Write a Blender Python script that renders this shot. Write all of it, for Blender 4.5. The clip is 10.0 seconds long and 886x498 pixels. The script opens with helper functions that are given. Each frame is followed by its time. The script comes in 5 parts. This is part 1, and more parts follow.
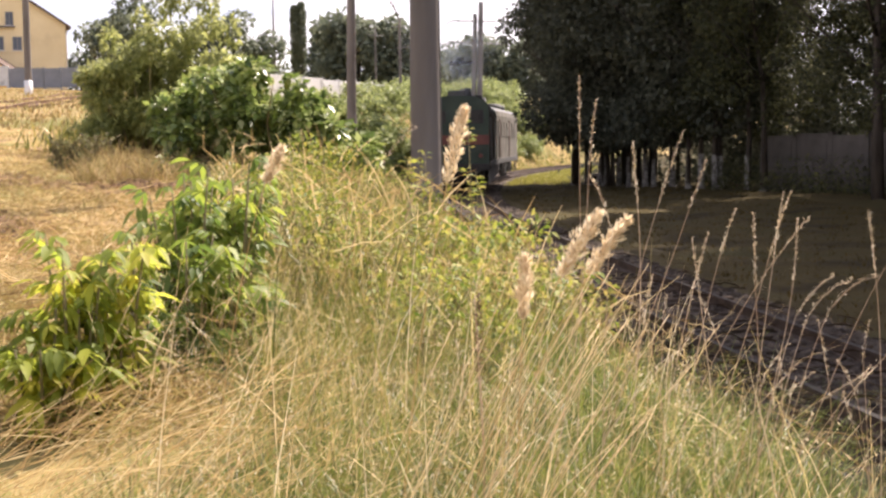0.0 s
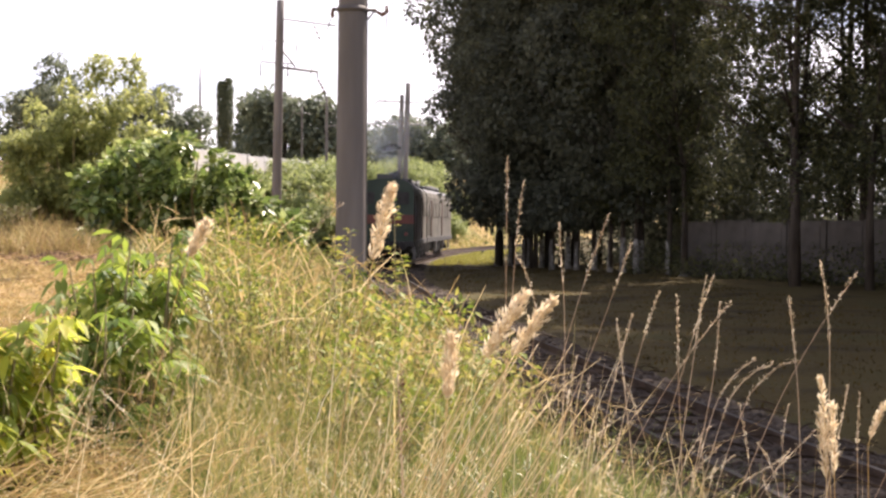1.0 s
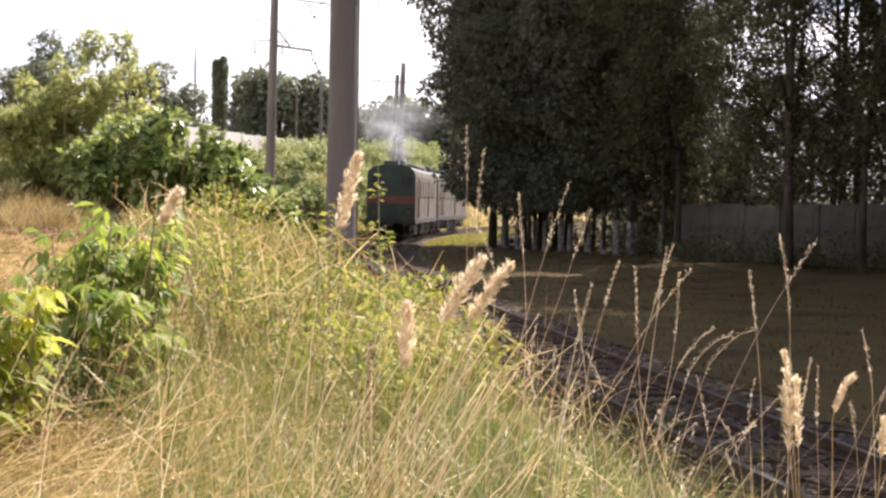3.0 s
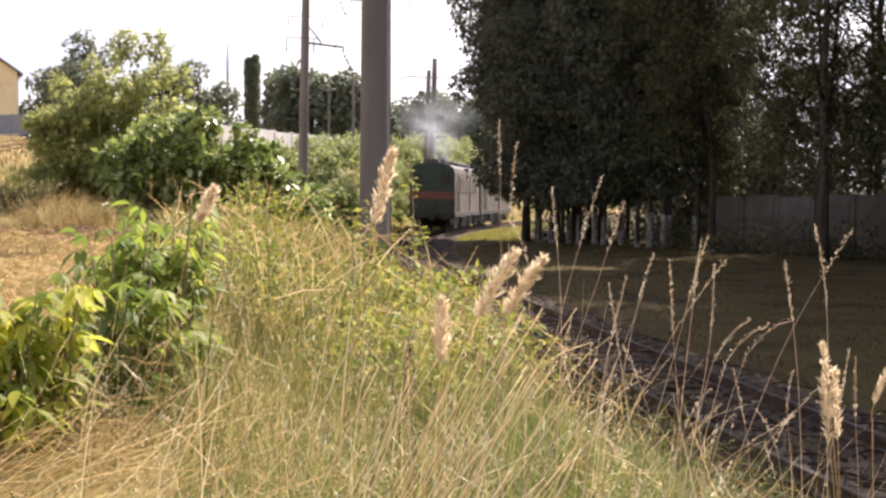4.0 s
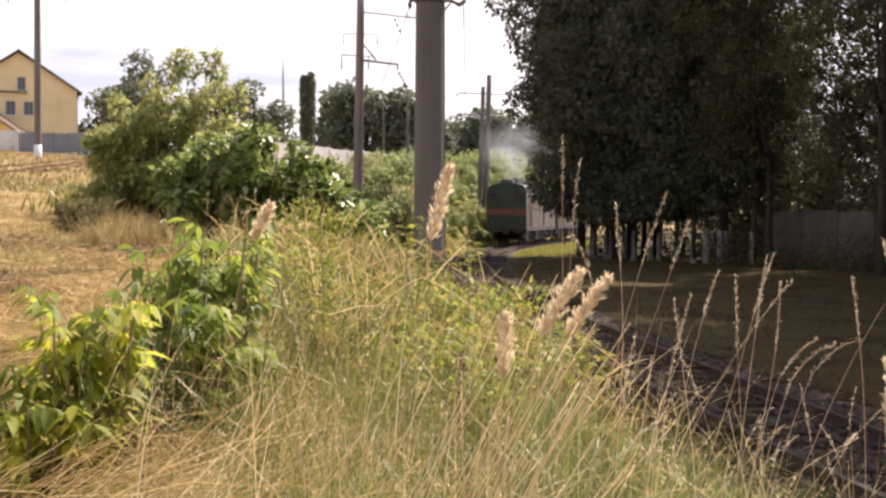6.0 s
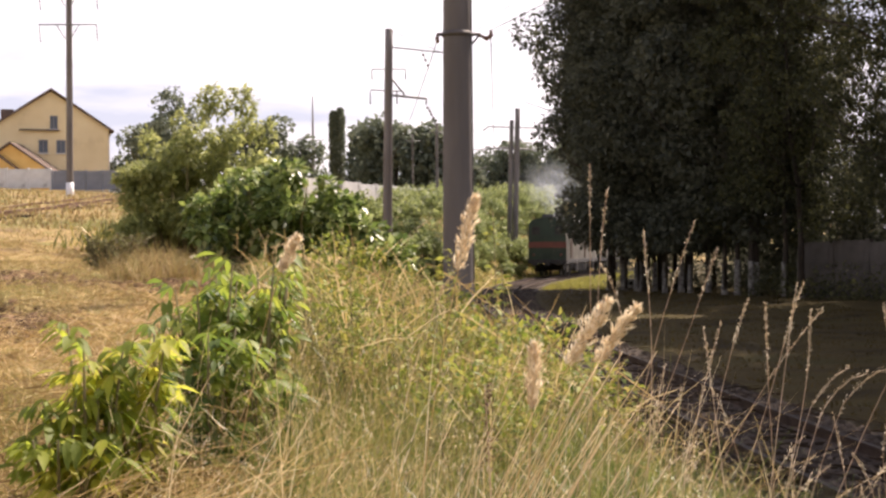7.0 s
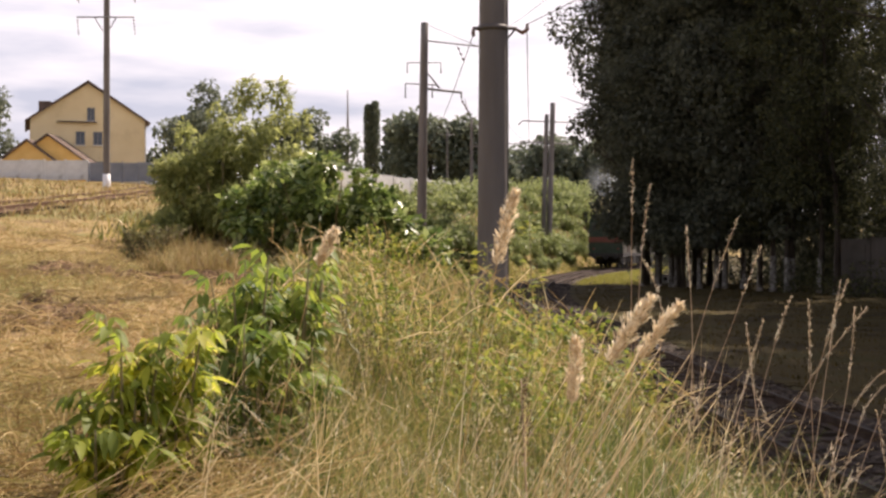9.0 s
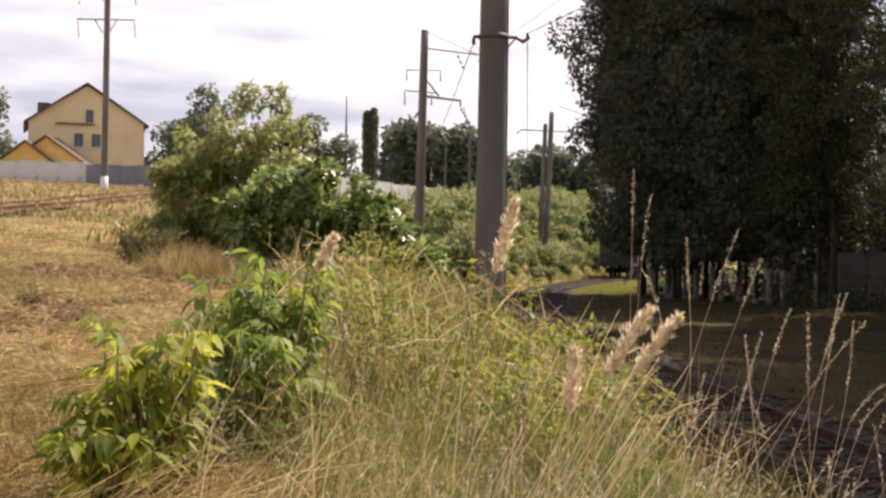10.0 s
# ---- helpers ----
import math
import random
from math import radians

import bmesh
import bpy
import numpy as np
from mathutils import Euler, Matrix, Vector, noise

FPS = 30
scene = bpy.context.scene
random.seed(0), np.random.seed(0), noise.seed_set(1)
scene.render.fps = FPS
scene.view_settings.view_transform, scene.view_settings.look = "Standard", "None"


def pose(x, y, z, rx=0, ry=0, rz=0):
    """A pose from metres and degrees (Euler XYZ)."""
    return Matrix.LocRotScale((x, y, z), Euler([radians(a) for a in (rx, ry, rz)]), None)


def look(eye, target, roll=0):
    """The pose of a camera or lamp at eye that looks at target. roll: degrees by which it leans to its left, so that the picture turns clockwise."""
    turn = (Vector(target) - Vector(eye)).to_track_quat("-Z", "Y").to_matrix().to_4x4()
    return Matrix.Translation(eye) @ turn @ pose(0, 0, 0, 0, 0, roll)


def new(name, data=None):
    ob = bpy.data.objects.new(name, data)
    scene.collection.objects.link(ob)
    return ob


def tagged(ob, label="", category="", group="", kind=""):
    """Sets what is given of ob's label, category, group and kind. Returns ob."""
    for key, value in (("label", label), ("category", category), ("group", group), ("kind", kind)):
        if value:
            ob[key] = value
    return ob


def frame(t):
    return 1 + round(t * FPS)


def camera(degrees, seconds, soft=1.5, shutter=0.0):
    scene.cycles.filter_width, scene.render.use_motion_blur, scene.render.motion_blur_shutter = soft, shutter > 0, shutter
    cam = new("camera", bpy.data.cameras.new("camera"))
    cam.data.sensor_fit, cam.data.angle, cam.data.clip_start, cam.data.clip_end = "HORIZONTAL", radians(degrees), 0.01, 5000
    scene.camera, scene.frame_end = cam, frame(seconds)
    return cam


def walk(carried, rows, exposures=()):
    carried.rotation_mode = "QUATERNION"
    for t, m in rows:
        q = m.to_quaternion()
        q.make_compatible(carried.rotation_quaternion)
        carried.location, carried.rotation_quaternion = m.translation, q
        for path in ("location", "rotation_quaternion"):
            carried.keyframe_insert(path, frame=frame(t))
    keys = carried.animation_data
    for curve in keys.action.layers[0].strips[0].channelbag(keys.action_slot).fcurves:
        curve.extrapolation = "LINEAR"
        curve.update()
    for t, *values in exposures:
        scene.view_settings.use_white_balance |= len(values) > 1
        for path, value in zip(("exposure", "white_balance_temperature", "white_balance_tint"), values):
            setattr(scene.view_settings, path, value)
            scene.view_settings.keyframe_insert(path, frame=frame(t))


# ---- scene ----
cam = camera(35.77, 10.0, soft=2.6)


def aim(x, z, az, el, roll):
    """A hand-held camera at (x, 0, z), turned az degrees to the right of +y and el degrees up."""
    a, e = radians(az), radians(el)
    eye = Vector((x, 0, z))
    return look(eye, eye + Vector((math.sin(a) * math.cos(e), math.cos(a) * math.cos(e), math.sin(e))), roll)


PATH = [
    (0.0, -0.050, 2.445, 2.75, -4.45, -0.86),
    (0.5, -0.050, 2.438, 5.68, -3.38, -0.23),
    (1.0, -0.055, 2.440, 5.97, -1.15, 0.41),
    (1.5, 0.005, 2.430, 9.87, -2.67, 0.81),
    (2.0, 0.018, 2.420, 7.37, -3.63, -0.06),
    (2.5, 0.015, 2.412, 6.27, -2.49, 1.44),
    (2.7, 0.012, 2.412, 6.43, -1.85, 1.18),
    (3.8, 0.000, 2.412, 5.12, -2.31, 0.24),
    (4.0, 0.000, 2.412, 4.82, -2.16, 0.28),
    (4.5, 0.000, 2.412, 3.43, -2.82, 0.59),
    (5.0, 0.005, 2.410, 2.18, -2.04, -0.41),
    (5.5, 0.003, 2.410, 2.71, -1.58, -0.03),
    (6.8, 0.015, 2.403, 1.74, -1.06, -0.04),
    (7.0, 0.017, 2.400, 1.28, -0.07, -0.42),
    (7.5, 0.020, 2.400, -0.07, -0.32, -0.57),
    (8.0, 0.012, 2.400, 1.86, -0.79, 0.40),
    (8.5, 0.008, 2.400, 0.44, -0.38, 0.11),
    (9.0, 0.008, 2.400, -0.13, -0.32, -0.00),
    (9.5, 0.000, 2.400, 0.36, -0.36, 0.99),
    (10.0, 0.000, 2.400, 0.01, 0.00, 0.90),
]
walk(cam, [(t, aim(*row)) for t, *row in PATH], exposures=[
    (0.0, 1.34, 6650, 22), (2.5, 1.44, 6500, 22), (4.5, 1.22, 6600, 23), (5.0, 1.22, 6650, 24), (5.5, 1.12, 6700, 23), (7.0, 0.95, 6800, 23), (7.5, 0.86, 6800, 24), (8.0, 0.74, 6800, 23), (10.0, 0.66, 6800, 22)])

# ---- world and sun ----
SUN_AZ, SUN_EL = 42.0, 51.0          # degrees to the right of +y, degrees up
world = bpy.data.worlds.new("sky")
scene.world = world
world.use_nodes = True
wn, wl = world.node_tree.nodes, world.node_tree.links
wn.clear()
w_out = wn.new("ShaderNodeOutputWorld")
w_bg = wn.new("ShaderNodeBackground")
w_sky = wn.new("ShaderNodeTexSky")
w_sky.sky_type, w_sky.sun_disc = "NISHITA", False
w_sky.sun_elevation, w_sky.sun_rotation = radians(SUN_EL), radians(SUN_AZ)
w_sky.air_density, w_sky.dust_density = 1.0, 2.0
w_co = wn.new("ShaderNodeTexCoord")
w_map = wn.new("ShaderNodeMapping")
w_map.inputs["Scale"].default_value = (3.0, 3.0, 16.0)
w_noise = wn.new("ShaderNodeTexNoise")
w_noise.inputs["Scale"].default_value = 1.6
w_noise.inputs["Detail"].default_value = 6.0
w_ramp = wn.new("ShaderNodeValToRGB")
w_ramp.color_ramp.elements[0].position, w_ramp.color_ramp.elements[0].color = 0.37, (3.9, 4.25, 5.0, 1)
w_ramp.color_ramp.elements[1].position, w_ramp.color_ramp.elements[1].color = 0.57, (7.3, 7.2, 7.3, 1)
w_mix = wn.new("ShaderNodeMixRGB")
w_sep = wn.new("ShaderNodeSeparateXYZ")
w_cover = wn.new("ShaderNodeMapRange")          # cloud thins out towards the zenith, above the view, to lower ambient light
w_cover.inputs["From Min"].default_value, w_cover.inputs["From Max"].default_value = 0.22, 0.75
w_cover.inputs["To Min"].default_value, w_cover.inputs["To Max"].default_value = 0.9, 0.25
wl.new(w_co.outputs["Generated"], w_map.inputs["Vector"])
wl.new(w_co.outputs["Generated"], w_sep.inputs[0])
wl.new(w_sep.outputs["Z"], w_cover.inputs["Value"])
wl.new(w_cover.outputs[0], w_mix.inputs[0])
wl.new(w_map.outputs[0], w_noise.inputs["Vector"])
wl.new(w_noise.outputs["Fac"], w_ramp.inputs[0])
wl.new(w_sky.outputs[0], w_mix.inputs[1])
wl.new(w_ramp.outputs[0], w_mix.inputs[2])
wl.new(w_mix.outputs[0], w_bg.inputs[0])
w_bg.inputs[1].default_value = 0.1
wl.new(w_bg.outputs[0], w_out.inputs[0])

sun = new("sun", bpy.data.lights.new("sun", "SUN"))
sun.data.energy, sun.data.angle, sun.data.color = 5.0, radians(0.6), (1.0, 0.93, 0.80)
_a, _e = radians(SUN_AZ), radians(SUN_EL)
sun.matrix_world = look(Vector((math.sin(_a) * math.cos(_e), math.cos(_a) * math.cos(_e), math.sin(_e))) * 200, (0, 0, 0))

# ---- materials ----


def material(name, colours, rough=0.7, scale=4.0, metal=0.0, bump=0.0, bump_scale=60.0, island=False, translucent=0.0,
             detail=6.0, stretch=(1, 1, 1), stain=None, random_part=False, alpha=1.0, patch=0.25):
    """A surface whose colour wanders between the given colours by noise at two scales, or from piece to piece."""
    m = bpy.data.materials.new(name)
    m.use_nodes = True
    n, l = m.node_tree.nodes, m.node_tree.links
    b = n["Principled BSDF"]
    co = n.new("ShaderNodeTexCoord")
    mp = n.new("ShaderNodeMapping")
    mp.inputs["Scale"].default_value = stretch
    l.new(co.outputs["Object"], mp.inputs["Vector"])
    no = n.new("ShaderNodeTexNoise")
    no.inputs["Scale"].default_value, no.inputs["Detail"].default_value = scale, detail
    l.new(mp.outputs[0], no.inputs["Vector"])
    ramp = n.new("ShaderNodeValToRGB")
    el = ramp.color_ramp.elements
    lo, hi = (0.0, 1.0) if (island or random_part) else (0.32, 0.68)
    while len(el) < len(colours):
        el.new(0.5)
    for i, c in enumerate(colours):
        el[i].position = lo + (hi - lo) * i / max(1, len(colours) - 1)
        el[i].color = (*c, 1)
    if island or random_part:
        src = n.new("ShaderNodeNewGeometry" if island else "ShaderNodeObjectInfo")
        mx = n.new("ShaderNodeMath")
        mx.operation = "MULTIPLY_ADD"
        l.new(no.outputs["Fac"], mx.inputs[0])
        mx.inputs[1].default_value = patch
        off = n.new("ShaderNodeMath")
        off.operation = "MULTIPLY_ADD"
        l.new(src.outputs["Random Per Island" if island else "Random"], off.inputs[0])
        off.inputs[1].default_value, off.inputs[2].default_value = 1.0, -patch / 2
        l.new(off.outputs[0], mx.inputs[2])
        l.new(mx.outputs[0], ramp.inputs[0])
    else:
        l.new(no.outputs["Fac"], ramp.inputs[0])
    colour = ramp.outputs[0]
    if stain:
        n2 = n.new("ShaderNodeTexNoise")
        n2.inputs["Scale"].default_value, n2.inputs["Detail"].default_value = stain[1], 8.0
        l.new(mp.outputs[0], n2.inputs["Vector"])
        r2 = n.new("ShaderNodeValToRGB")
        r2.color_ramp.elements[0].position, r2.color_ramp.elements[1].position = stain[2], stain[3]
        l.new(n2.outputs["Fac"], r2.inputs[0])
        mix = n.new("ShaderNodeMixRGB")
        l.new(r2.outputs[0], mix.inputs[0])
        l.new(colour, mix.inputs[1])
        mix.inputs[2].default_value = (*stain[0], 1)
        colour = mix.outputs[0]
    l.new(colour, b.inputs["Base Color"])
    b.inputs["Roughness"].default_value, b.inputs["Metallic"].default_value = rough, metal
    b.inputs["Alpha"].default_value = alpha
    b.inputs["Specular IOR Level"].default_value = 0.15 if rough >= 0.85 else 0.4
    if bump:
        n3 = n.new("ShaderNodeTexNoise")
        n3.inputs["Scale"].default_value, n3.inputs["Detail"].default_value = bump_scale, 5.0
        l.new(mp.outputs[0], n3.inputs["Vector"])
        bp = n.new("ShaderNodeBump")
        bp.inputs["Strength"].default_value, bp.inputs["Distance"].default_value = bump, 0.03
        l.new(n3.outputs["Fac"], bp.inputs["Height"])
        l.new(bp.outputs[0], b.inputs["Normal"])
    if translucent:
        tr = n.new("ShaderNodeBsdfTranslucent")
        l.new(colour, tr.inputs[0])
        ms = n.new("ShaderNodeMixShader")
        ms.inputs[0].default_value = translucent
        l.new(b.outputs[0], ms.inputs[1])
        l.new(tr.outputs[0], ms.inputs[2])
        l.new(ms.outputs[0], n["Material Output"].inputs[0])
    return m


M_GROUND = material("dry_soil_and_thatch", [(0.09, 0.06, 0.03), (0.24, 0.165, 0.075), (0.31, 0.225, 0.095), (0.17, 0.15, 0.05)],
                    0.95, 1.1, bump=0.8, bump_scale=9.0, stain=((0.13, 0.12, 0.035), 0.16, 0.47, 0.62))
# soil colour darkened to carry the tree shade beyond the track
M_FLOOR = material("shade_darkened_soil", [(0.026, 0.019, 0.006), (0.060, 0.043, 0.012), (0.046, 0.040, 0.011)], 0.95, 0.4, bump=0.6, bump_scale=7.0)
# bed and stones are darkened to hold the shade on the track
M_BALLAST = material("shade_dark_ballast", [(0.022, 0.016, 0.011), (0.06, 0.044, 0.030), (0.036, 0.027, 0.019)], 0.9, 9.0, bump=1.0, bump_scale=22.0)
M_STONE = material("ballast_stone", [(0.028, 0.021, 0.015), (0.06, 0.046, 0.034), (0.11, 0.085, 0.063)], 0.85, 6.0, island=True)
M_SLEEPER = material("weathered_sleeper", [(0.033, 0.024, 0.017), (0.08, 0.058, 0.042)], 0.95, 5.0, random_part=True, bump=0.4, bump_scale=30.0)
M_RAIL = material("worn_steel_rail", [(0.05, 0.035, 0.026), (0.10, 0.07, 0.055)], 0.85, 3.0, metal=0.1)
M_RAILTOP = material("polished_railhead", [(0.040, 0.034, 0.028), (0.07, 0.06, 0.052)], 0.85, 2.0)
M_RUST = material("rusty_rail", [(0.11, 0.065, 0.042), (0.18, 0.11, 0.075)], 0.85, 4.0, metal=0.2)
M_GRASS = material("meadow_grass_blade", [(0.035, 0.045, 0.012), (0.09, 0.11, 0.022), (0.18, 0.185, 0.034), (0.31, 0.265, 0.07), (0.72, 0.55, 0.27)], 0.4, 1.6, patch=1.5, island=True, translucent=0.45)
M_GREEN = material("green_grass_blade", [(0.035, 0.055, 0.013), (0.12, 0.16, 0.028), (0.29, 0.33, 0.075)], 0.36, 1.6, patch=0.9, island=True, translucent=0.45)
M_STRAW = material("dry_straw", [(0.24, 0.145, 0.065), (0.52, 0.36, 0.15), (0.84, 0.67, 0.39)], 0.5, 2.0, island=True, translucent=0.35)
M_THATCH = material("mown_thatch", [(0.14, 0.09, 0.04), (0.33, 0.225, 0.095), (0.24, 0.215, 0.065), (0.62, 0.46, 0.23)], 0.7, 1.0, island=True, translucent=0.3)
# dark verge grass: the trees' shade is put into its colour
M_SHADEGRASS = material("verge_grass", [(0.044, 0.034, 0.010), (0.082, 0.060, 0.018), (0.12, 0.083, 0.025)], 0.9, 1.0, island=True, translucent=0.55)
M_PANICLE = material("reed_panicle", [(0.60, 0.47, 0.29), (0.77, 0.64, 0.43), (0.88, 0.80, 0.62)], 0.8, 30.0, island=True, translucent=0.55)
M_STALK = material("seed_stalk", [(0.46, 0.31, 0.19), (0.68, 0.52, 0.35)], 0.6, 8.0, random_part=True, translucent=0.2)
M_LEAF = material("sapling_leaf", [(0.17, 0.22, 0.035), (0.27, 0.33, 0.045), (0.42, 0.45, 0.055), (0.60, 0.54, 0.08)], 0.55, 3.0, random_part=True, translucent=0.66)
# darker green version of the sapling leaf for the back clump
M_LEAF_DARK = material("dark_sapling_leaf", [(0.09, 0.145, 0.028), (0.15, 0.21, 0.036), (0.23, 0.29, 0.045), (0.42, 0.44, 0.07)], 0.55, 3.0, random_part=True, translucent=0.55)
# the last, pale tone gives scattered leaves the look of glints
M_SHRUB = material("glossy_shrub_leaf", [(0.06, 0.095, 0.028), (0.12, 0.175, 0.042), (0.19, 0.25, 0.06), (0.28, 0.34, 0.085), (0.44, 0.48, 0.24)], 0.33, 3.0, island=True, translucent=0.45)
M_BUSH = material("willow_bush_leaf", [(0.19, 0.215, 0.075), (0.31, 0.335, 0.115), (0.45, 0.46, 0.17)], 0.5, 2.0, island=True, translucent=0.6)
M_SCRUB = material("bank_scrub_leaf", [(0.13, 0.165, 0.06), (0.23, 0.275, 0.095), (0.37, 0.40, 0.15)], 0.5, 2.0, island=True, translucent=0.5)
# leaf greyed and lightened to stand in for glare over the wood
M_WOOD_LEAF = material("woodland_leaf", [(0.055, 0.062, 0.044), (0.10, 0.105, 0.07), (0.15, 0.155, 0.10)], 0.8, 0.25, island=True, translucent=0.45, patch=0.7)
# copy of the wood leaf whose tone stands in for the light there
M_AIRY_LEAF = material("airy_wood_leaf", [(0.045, 0.05, 0.028), (0.075, 0.08, 0.036), (0.13, 0.13, 0.05)], 0.8, 0.3, island=True, translucent=0.4, patch=0.6)
# paled and greyed so that the colour carries the haze of distance
M_FAR_LEAF = material("hazed_distant_leaf", [(0.10, 0.12, 0.085), (0.15, 0.175, 0.115), (0.21, 0.235, 0.15)], 0.7, 0.5, island=True, translucent=0.4)
M_BARK = material("dark_bark", [(0.036, 0.029, 0.023), (0.09, 0.074, 0.06)], 0.95, 3.0, bump=0.8, bump_scale=12.0, stretch=(1, 1, 0.3))
# flaking limewash, dimmed in colour for the shade under the trees
M_LIME = material("limewashed_bark", [(0.14, 0.13, 0.12), (0.32, 0.31, 0.285)], 0.9, 3.0, bump=0.6, bump_scale=12.0, stain=((0.10, 0.09, 0.075), 5.0, 0.5, 0.62))
M_TWIG = material("green_brown_twig", [(0.11, 0.09, 0.04), (0.20, 0.17, 0.07)], 0.8, 6.0)
M_CONCRETE = material("weathered_pole_concrete", [(0.11, 0.098, 0.09), (0.175, 0.155, 0.142)], 0.85, 2.2, bump=0.3, bump_scale=40.0, stretch=(1, 1, 0.15), stain=((0.15, 0.135, 0.12), 3.0, 0.52, 0.7))
M_POLE = material("distant_pole_concrete", [(0.14, 0.125, 0.115), (0.21, 0.19, 0.175)], 0.9, 2.0, stretch=(1, 1, 0.2))
M_WALLC = material("pale_fence_concrete", [(0.50, 0.50, 0.49), (0.66, 0.66, 0.64)], 0.9, 0.8, bump=0.2, stain=((0.36, 0.35, 0.33), 0.9, 0.55, 0.75))
# concrete below its own tone, with the wood's shade in the colour
M_SHADEWALL = material("shade_dark_concrete", [(0.07, 0.062, 0.055), (0.125, 0.112, 0.10)], 0.92, 1.0, bump=0.3, stain=((0.10, 0.09, 0.08), 1.4, 0.5, 0.7))
M_DARKFENCE = material("grey_metal_fence", [(0.15, 0.165, 0.19), (0.20, 0.21, 0.235)], 0.6, 1.0)
M_PLASTER = material("yellow_plaster", [(0.66, 0.53, 0.31), (0.75, 0.62, 0.38)], 0.9, 0.35, bump=0.1, stain=((0.58, 0.46, 0.27), 0.5, 0.55, 0.75))
M_ANNEX = material("orange_yellow_boards", [(0.62, 0.38, 0.12), (0.72, 0.46, 0.16)], 0.85, 0.8)
M_ROOF = material("brown_roof_sheet", [(0.09, 0.065, 0.052), (0.155, 0.115, 0.095)], 0.9, 0.9, bump=0.2)
M_WHITE = material("white_paint", [(0.70, 0.70, 0.69), (0.80, 0.80, 0.79)], 0.7, 2.0, stain=((0.5, 0.49, 0.46), 3.0, 0.55, 0.75))
M_GLASS = material("dark_window_glass", [(0.05, 0.06, 0.075), (0.09, 0.105, 0.125)], 0.12, 0.5)
M_STEEL = material("grey_painted_steel", [(0.16, 0.155, 0.15), (0.25, 0.24, 0.23)], 0.6, 3.0, metal=0.4)
M_DARKSTEEL = material("dark_oxidised_steel", [(0.06, 0.055, 0.05), (0.12, 0.105, 0.095)], 0.6, 5.0, metal=0.4)
M_INSUL = material("brown_glazed_insulator", [(0.08, 0.045, 0.03), (0.15, 0.085, 0.06)], 0.2, 4.0)
# green darkened to include the shade on the engine's end
M_LOCO_GREEN = material("shade_dark_loco_green", [(0.012, 0.027, 0.017), (0.026, 0.048, 0.031)], 0.5, 0.9, stain=((0.05, 0.05, 0.04), 1.2, 0.55, 0.8))
M_LOCO_RED = material("faded_red_stripe", [(0.10, 0.030, 0.022), (0.17, 0.05, 0.035)], 0.5, 1.2)
# paler than the green end: sunlight on the side is put into the colour
M_LOCO_SIDE = material("lit_tone_body_side", [(0.085, 0.078, 0.065), (0.15, 0.138, 0.115)], 0.85, 0.8, stain=((0.09, 0.075, 0.06), 1.1, 0.5, 0.85))
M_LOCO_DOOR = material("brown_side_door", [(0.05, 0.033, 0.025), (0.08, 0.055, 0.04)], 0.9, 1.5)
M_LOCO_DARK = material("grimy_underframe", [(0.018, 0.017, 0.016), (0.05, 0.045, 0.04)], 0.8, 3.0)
M_LOCO_ROOF = material("sooty_roof", [(0.05, 0.05, 0.05), (0.11, 0.11, 0.105)], 0.7, 1.5)
# bright verge grass: the sunlight at the bend is part of its colour
M_YELLOWGRASS = material("sun_tinted_yellow_verge", [(0.30, 0.29, 0.06), (0.42, 0.38, 0.10), (0.25, 0.27, 0.06)], 0.9, 0.8, island=True, translucent=0.3)

# ---- mesh helpers ----


def part(name, bm, mat, parent=None, label=""):
    """Link a bmesh as one mesh object under a thing or part."""
    me = bpy.data.meshes.new(name)
    bm.to_mesh(me)
    bm.free()
    return linked(name, me, mat, parent, label)


def linked(name, me, mat, parent=None, label=""):
    if mat and not me.materials:
        me.materials.append(mat)
    ob = new(name, me)
    ob.parent = parent
    if label:
        tagged(ob, label)
    return ob


def np_mesh(name, verts, quads):
    """A mesh from arrays of corners and four-sided faces."""
    me = bpy.data.meshes.new(name)
    verts, quads = np.asarray(verts, np.float32), np.asarray(quads, np.int32)
    me.vertices.add(len(verts))
    me.vertices.foreach_set("co", verts.ravel())
    me.loops.add(quads.size)
    me.loops.foreach_set("vertex_index", quads.ravel())
    me.polygons.add(len(quads))
    me.polygons.foreach_set("loop_start", np.arange(0, quads.size, 4, dtype=np.int32))
    me.update(calc_edges=True)
    return me


def box(bm, x0, y0, z0, x1, y1, z1, bevel=0.0):
    r = bmesh.ops.create_cube(bm, size=1.0, matrix=Matrix.LocRotScale(((x0 + x1) / 2, (y0 + y1) / 2, (z0 + z1) / 2), None, (abs(x1 - x0), abs(y1 - y0), abs(z1 - z0))))
    if bevel:
        es = {e for v in r["verts"] for e in v.link_edges}
        bmesh.ops.bevel(bm, geom=list(es), offset=bevel, segments=2, affect="EDGES", profile=0.6)


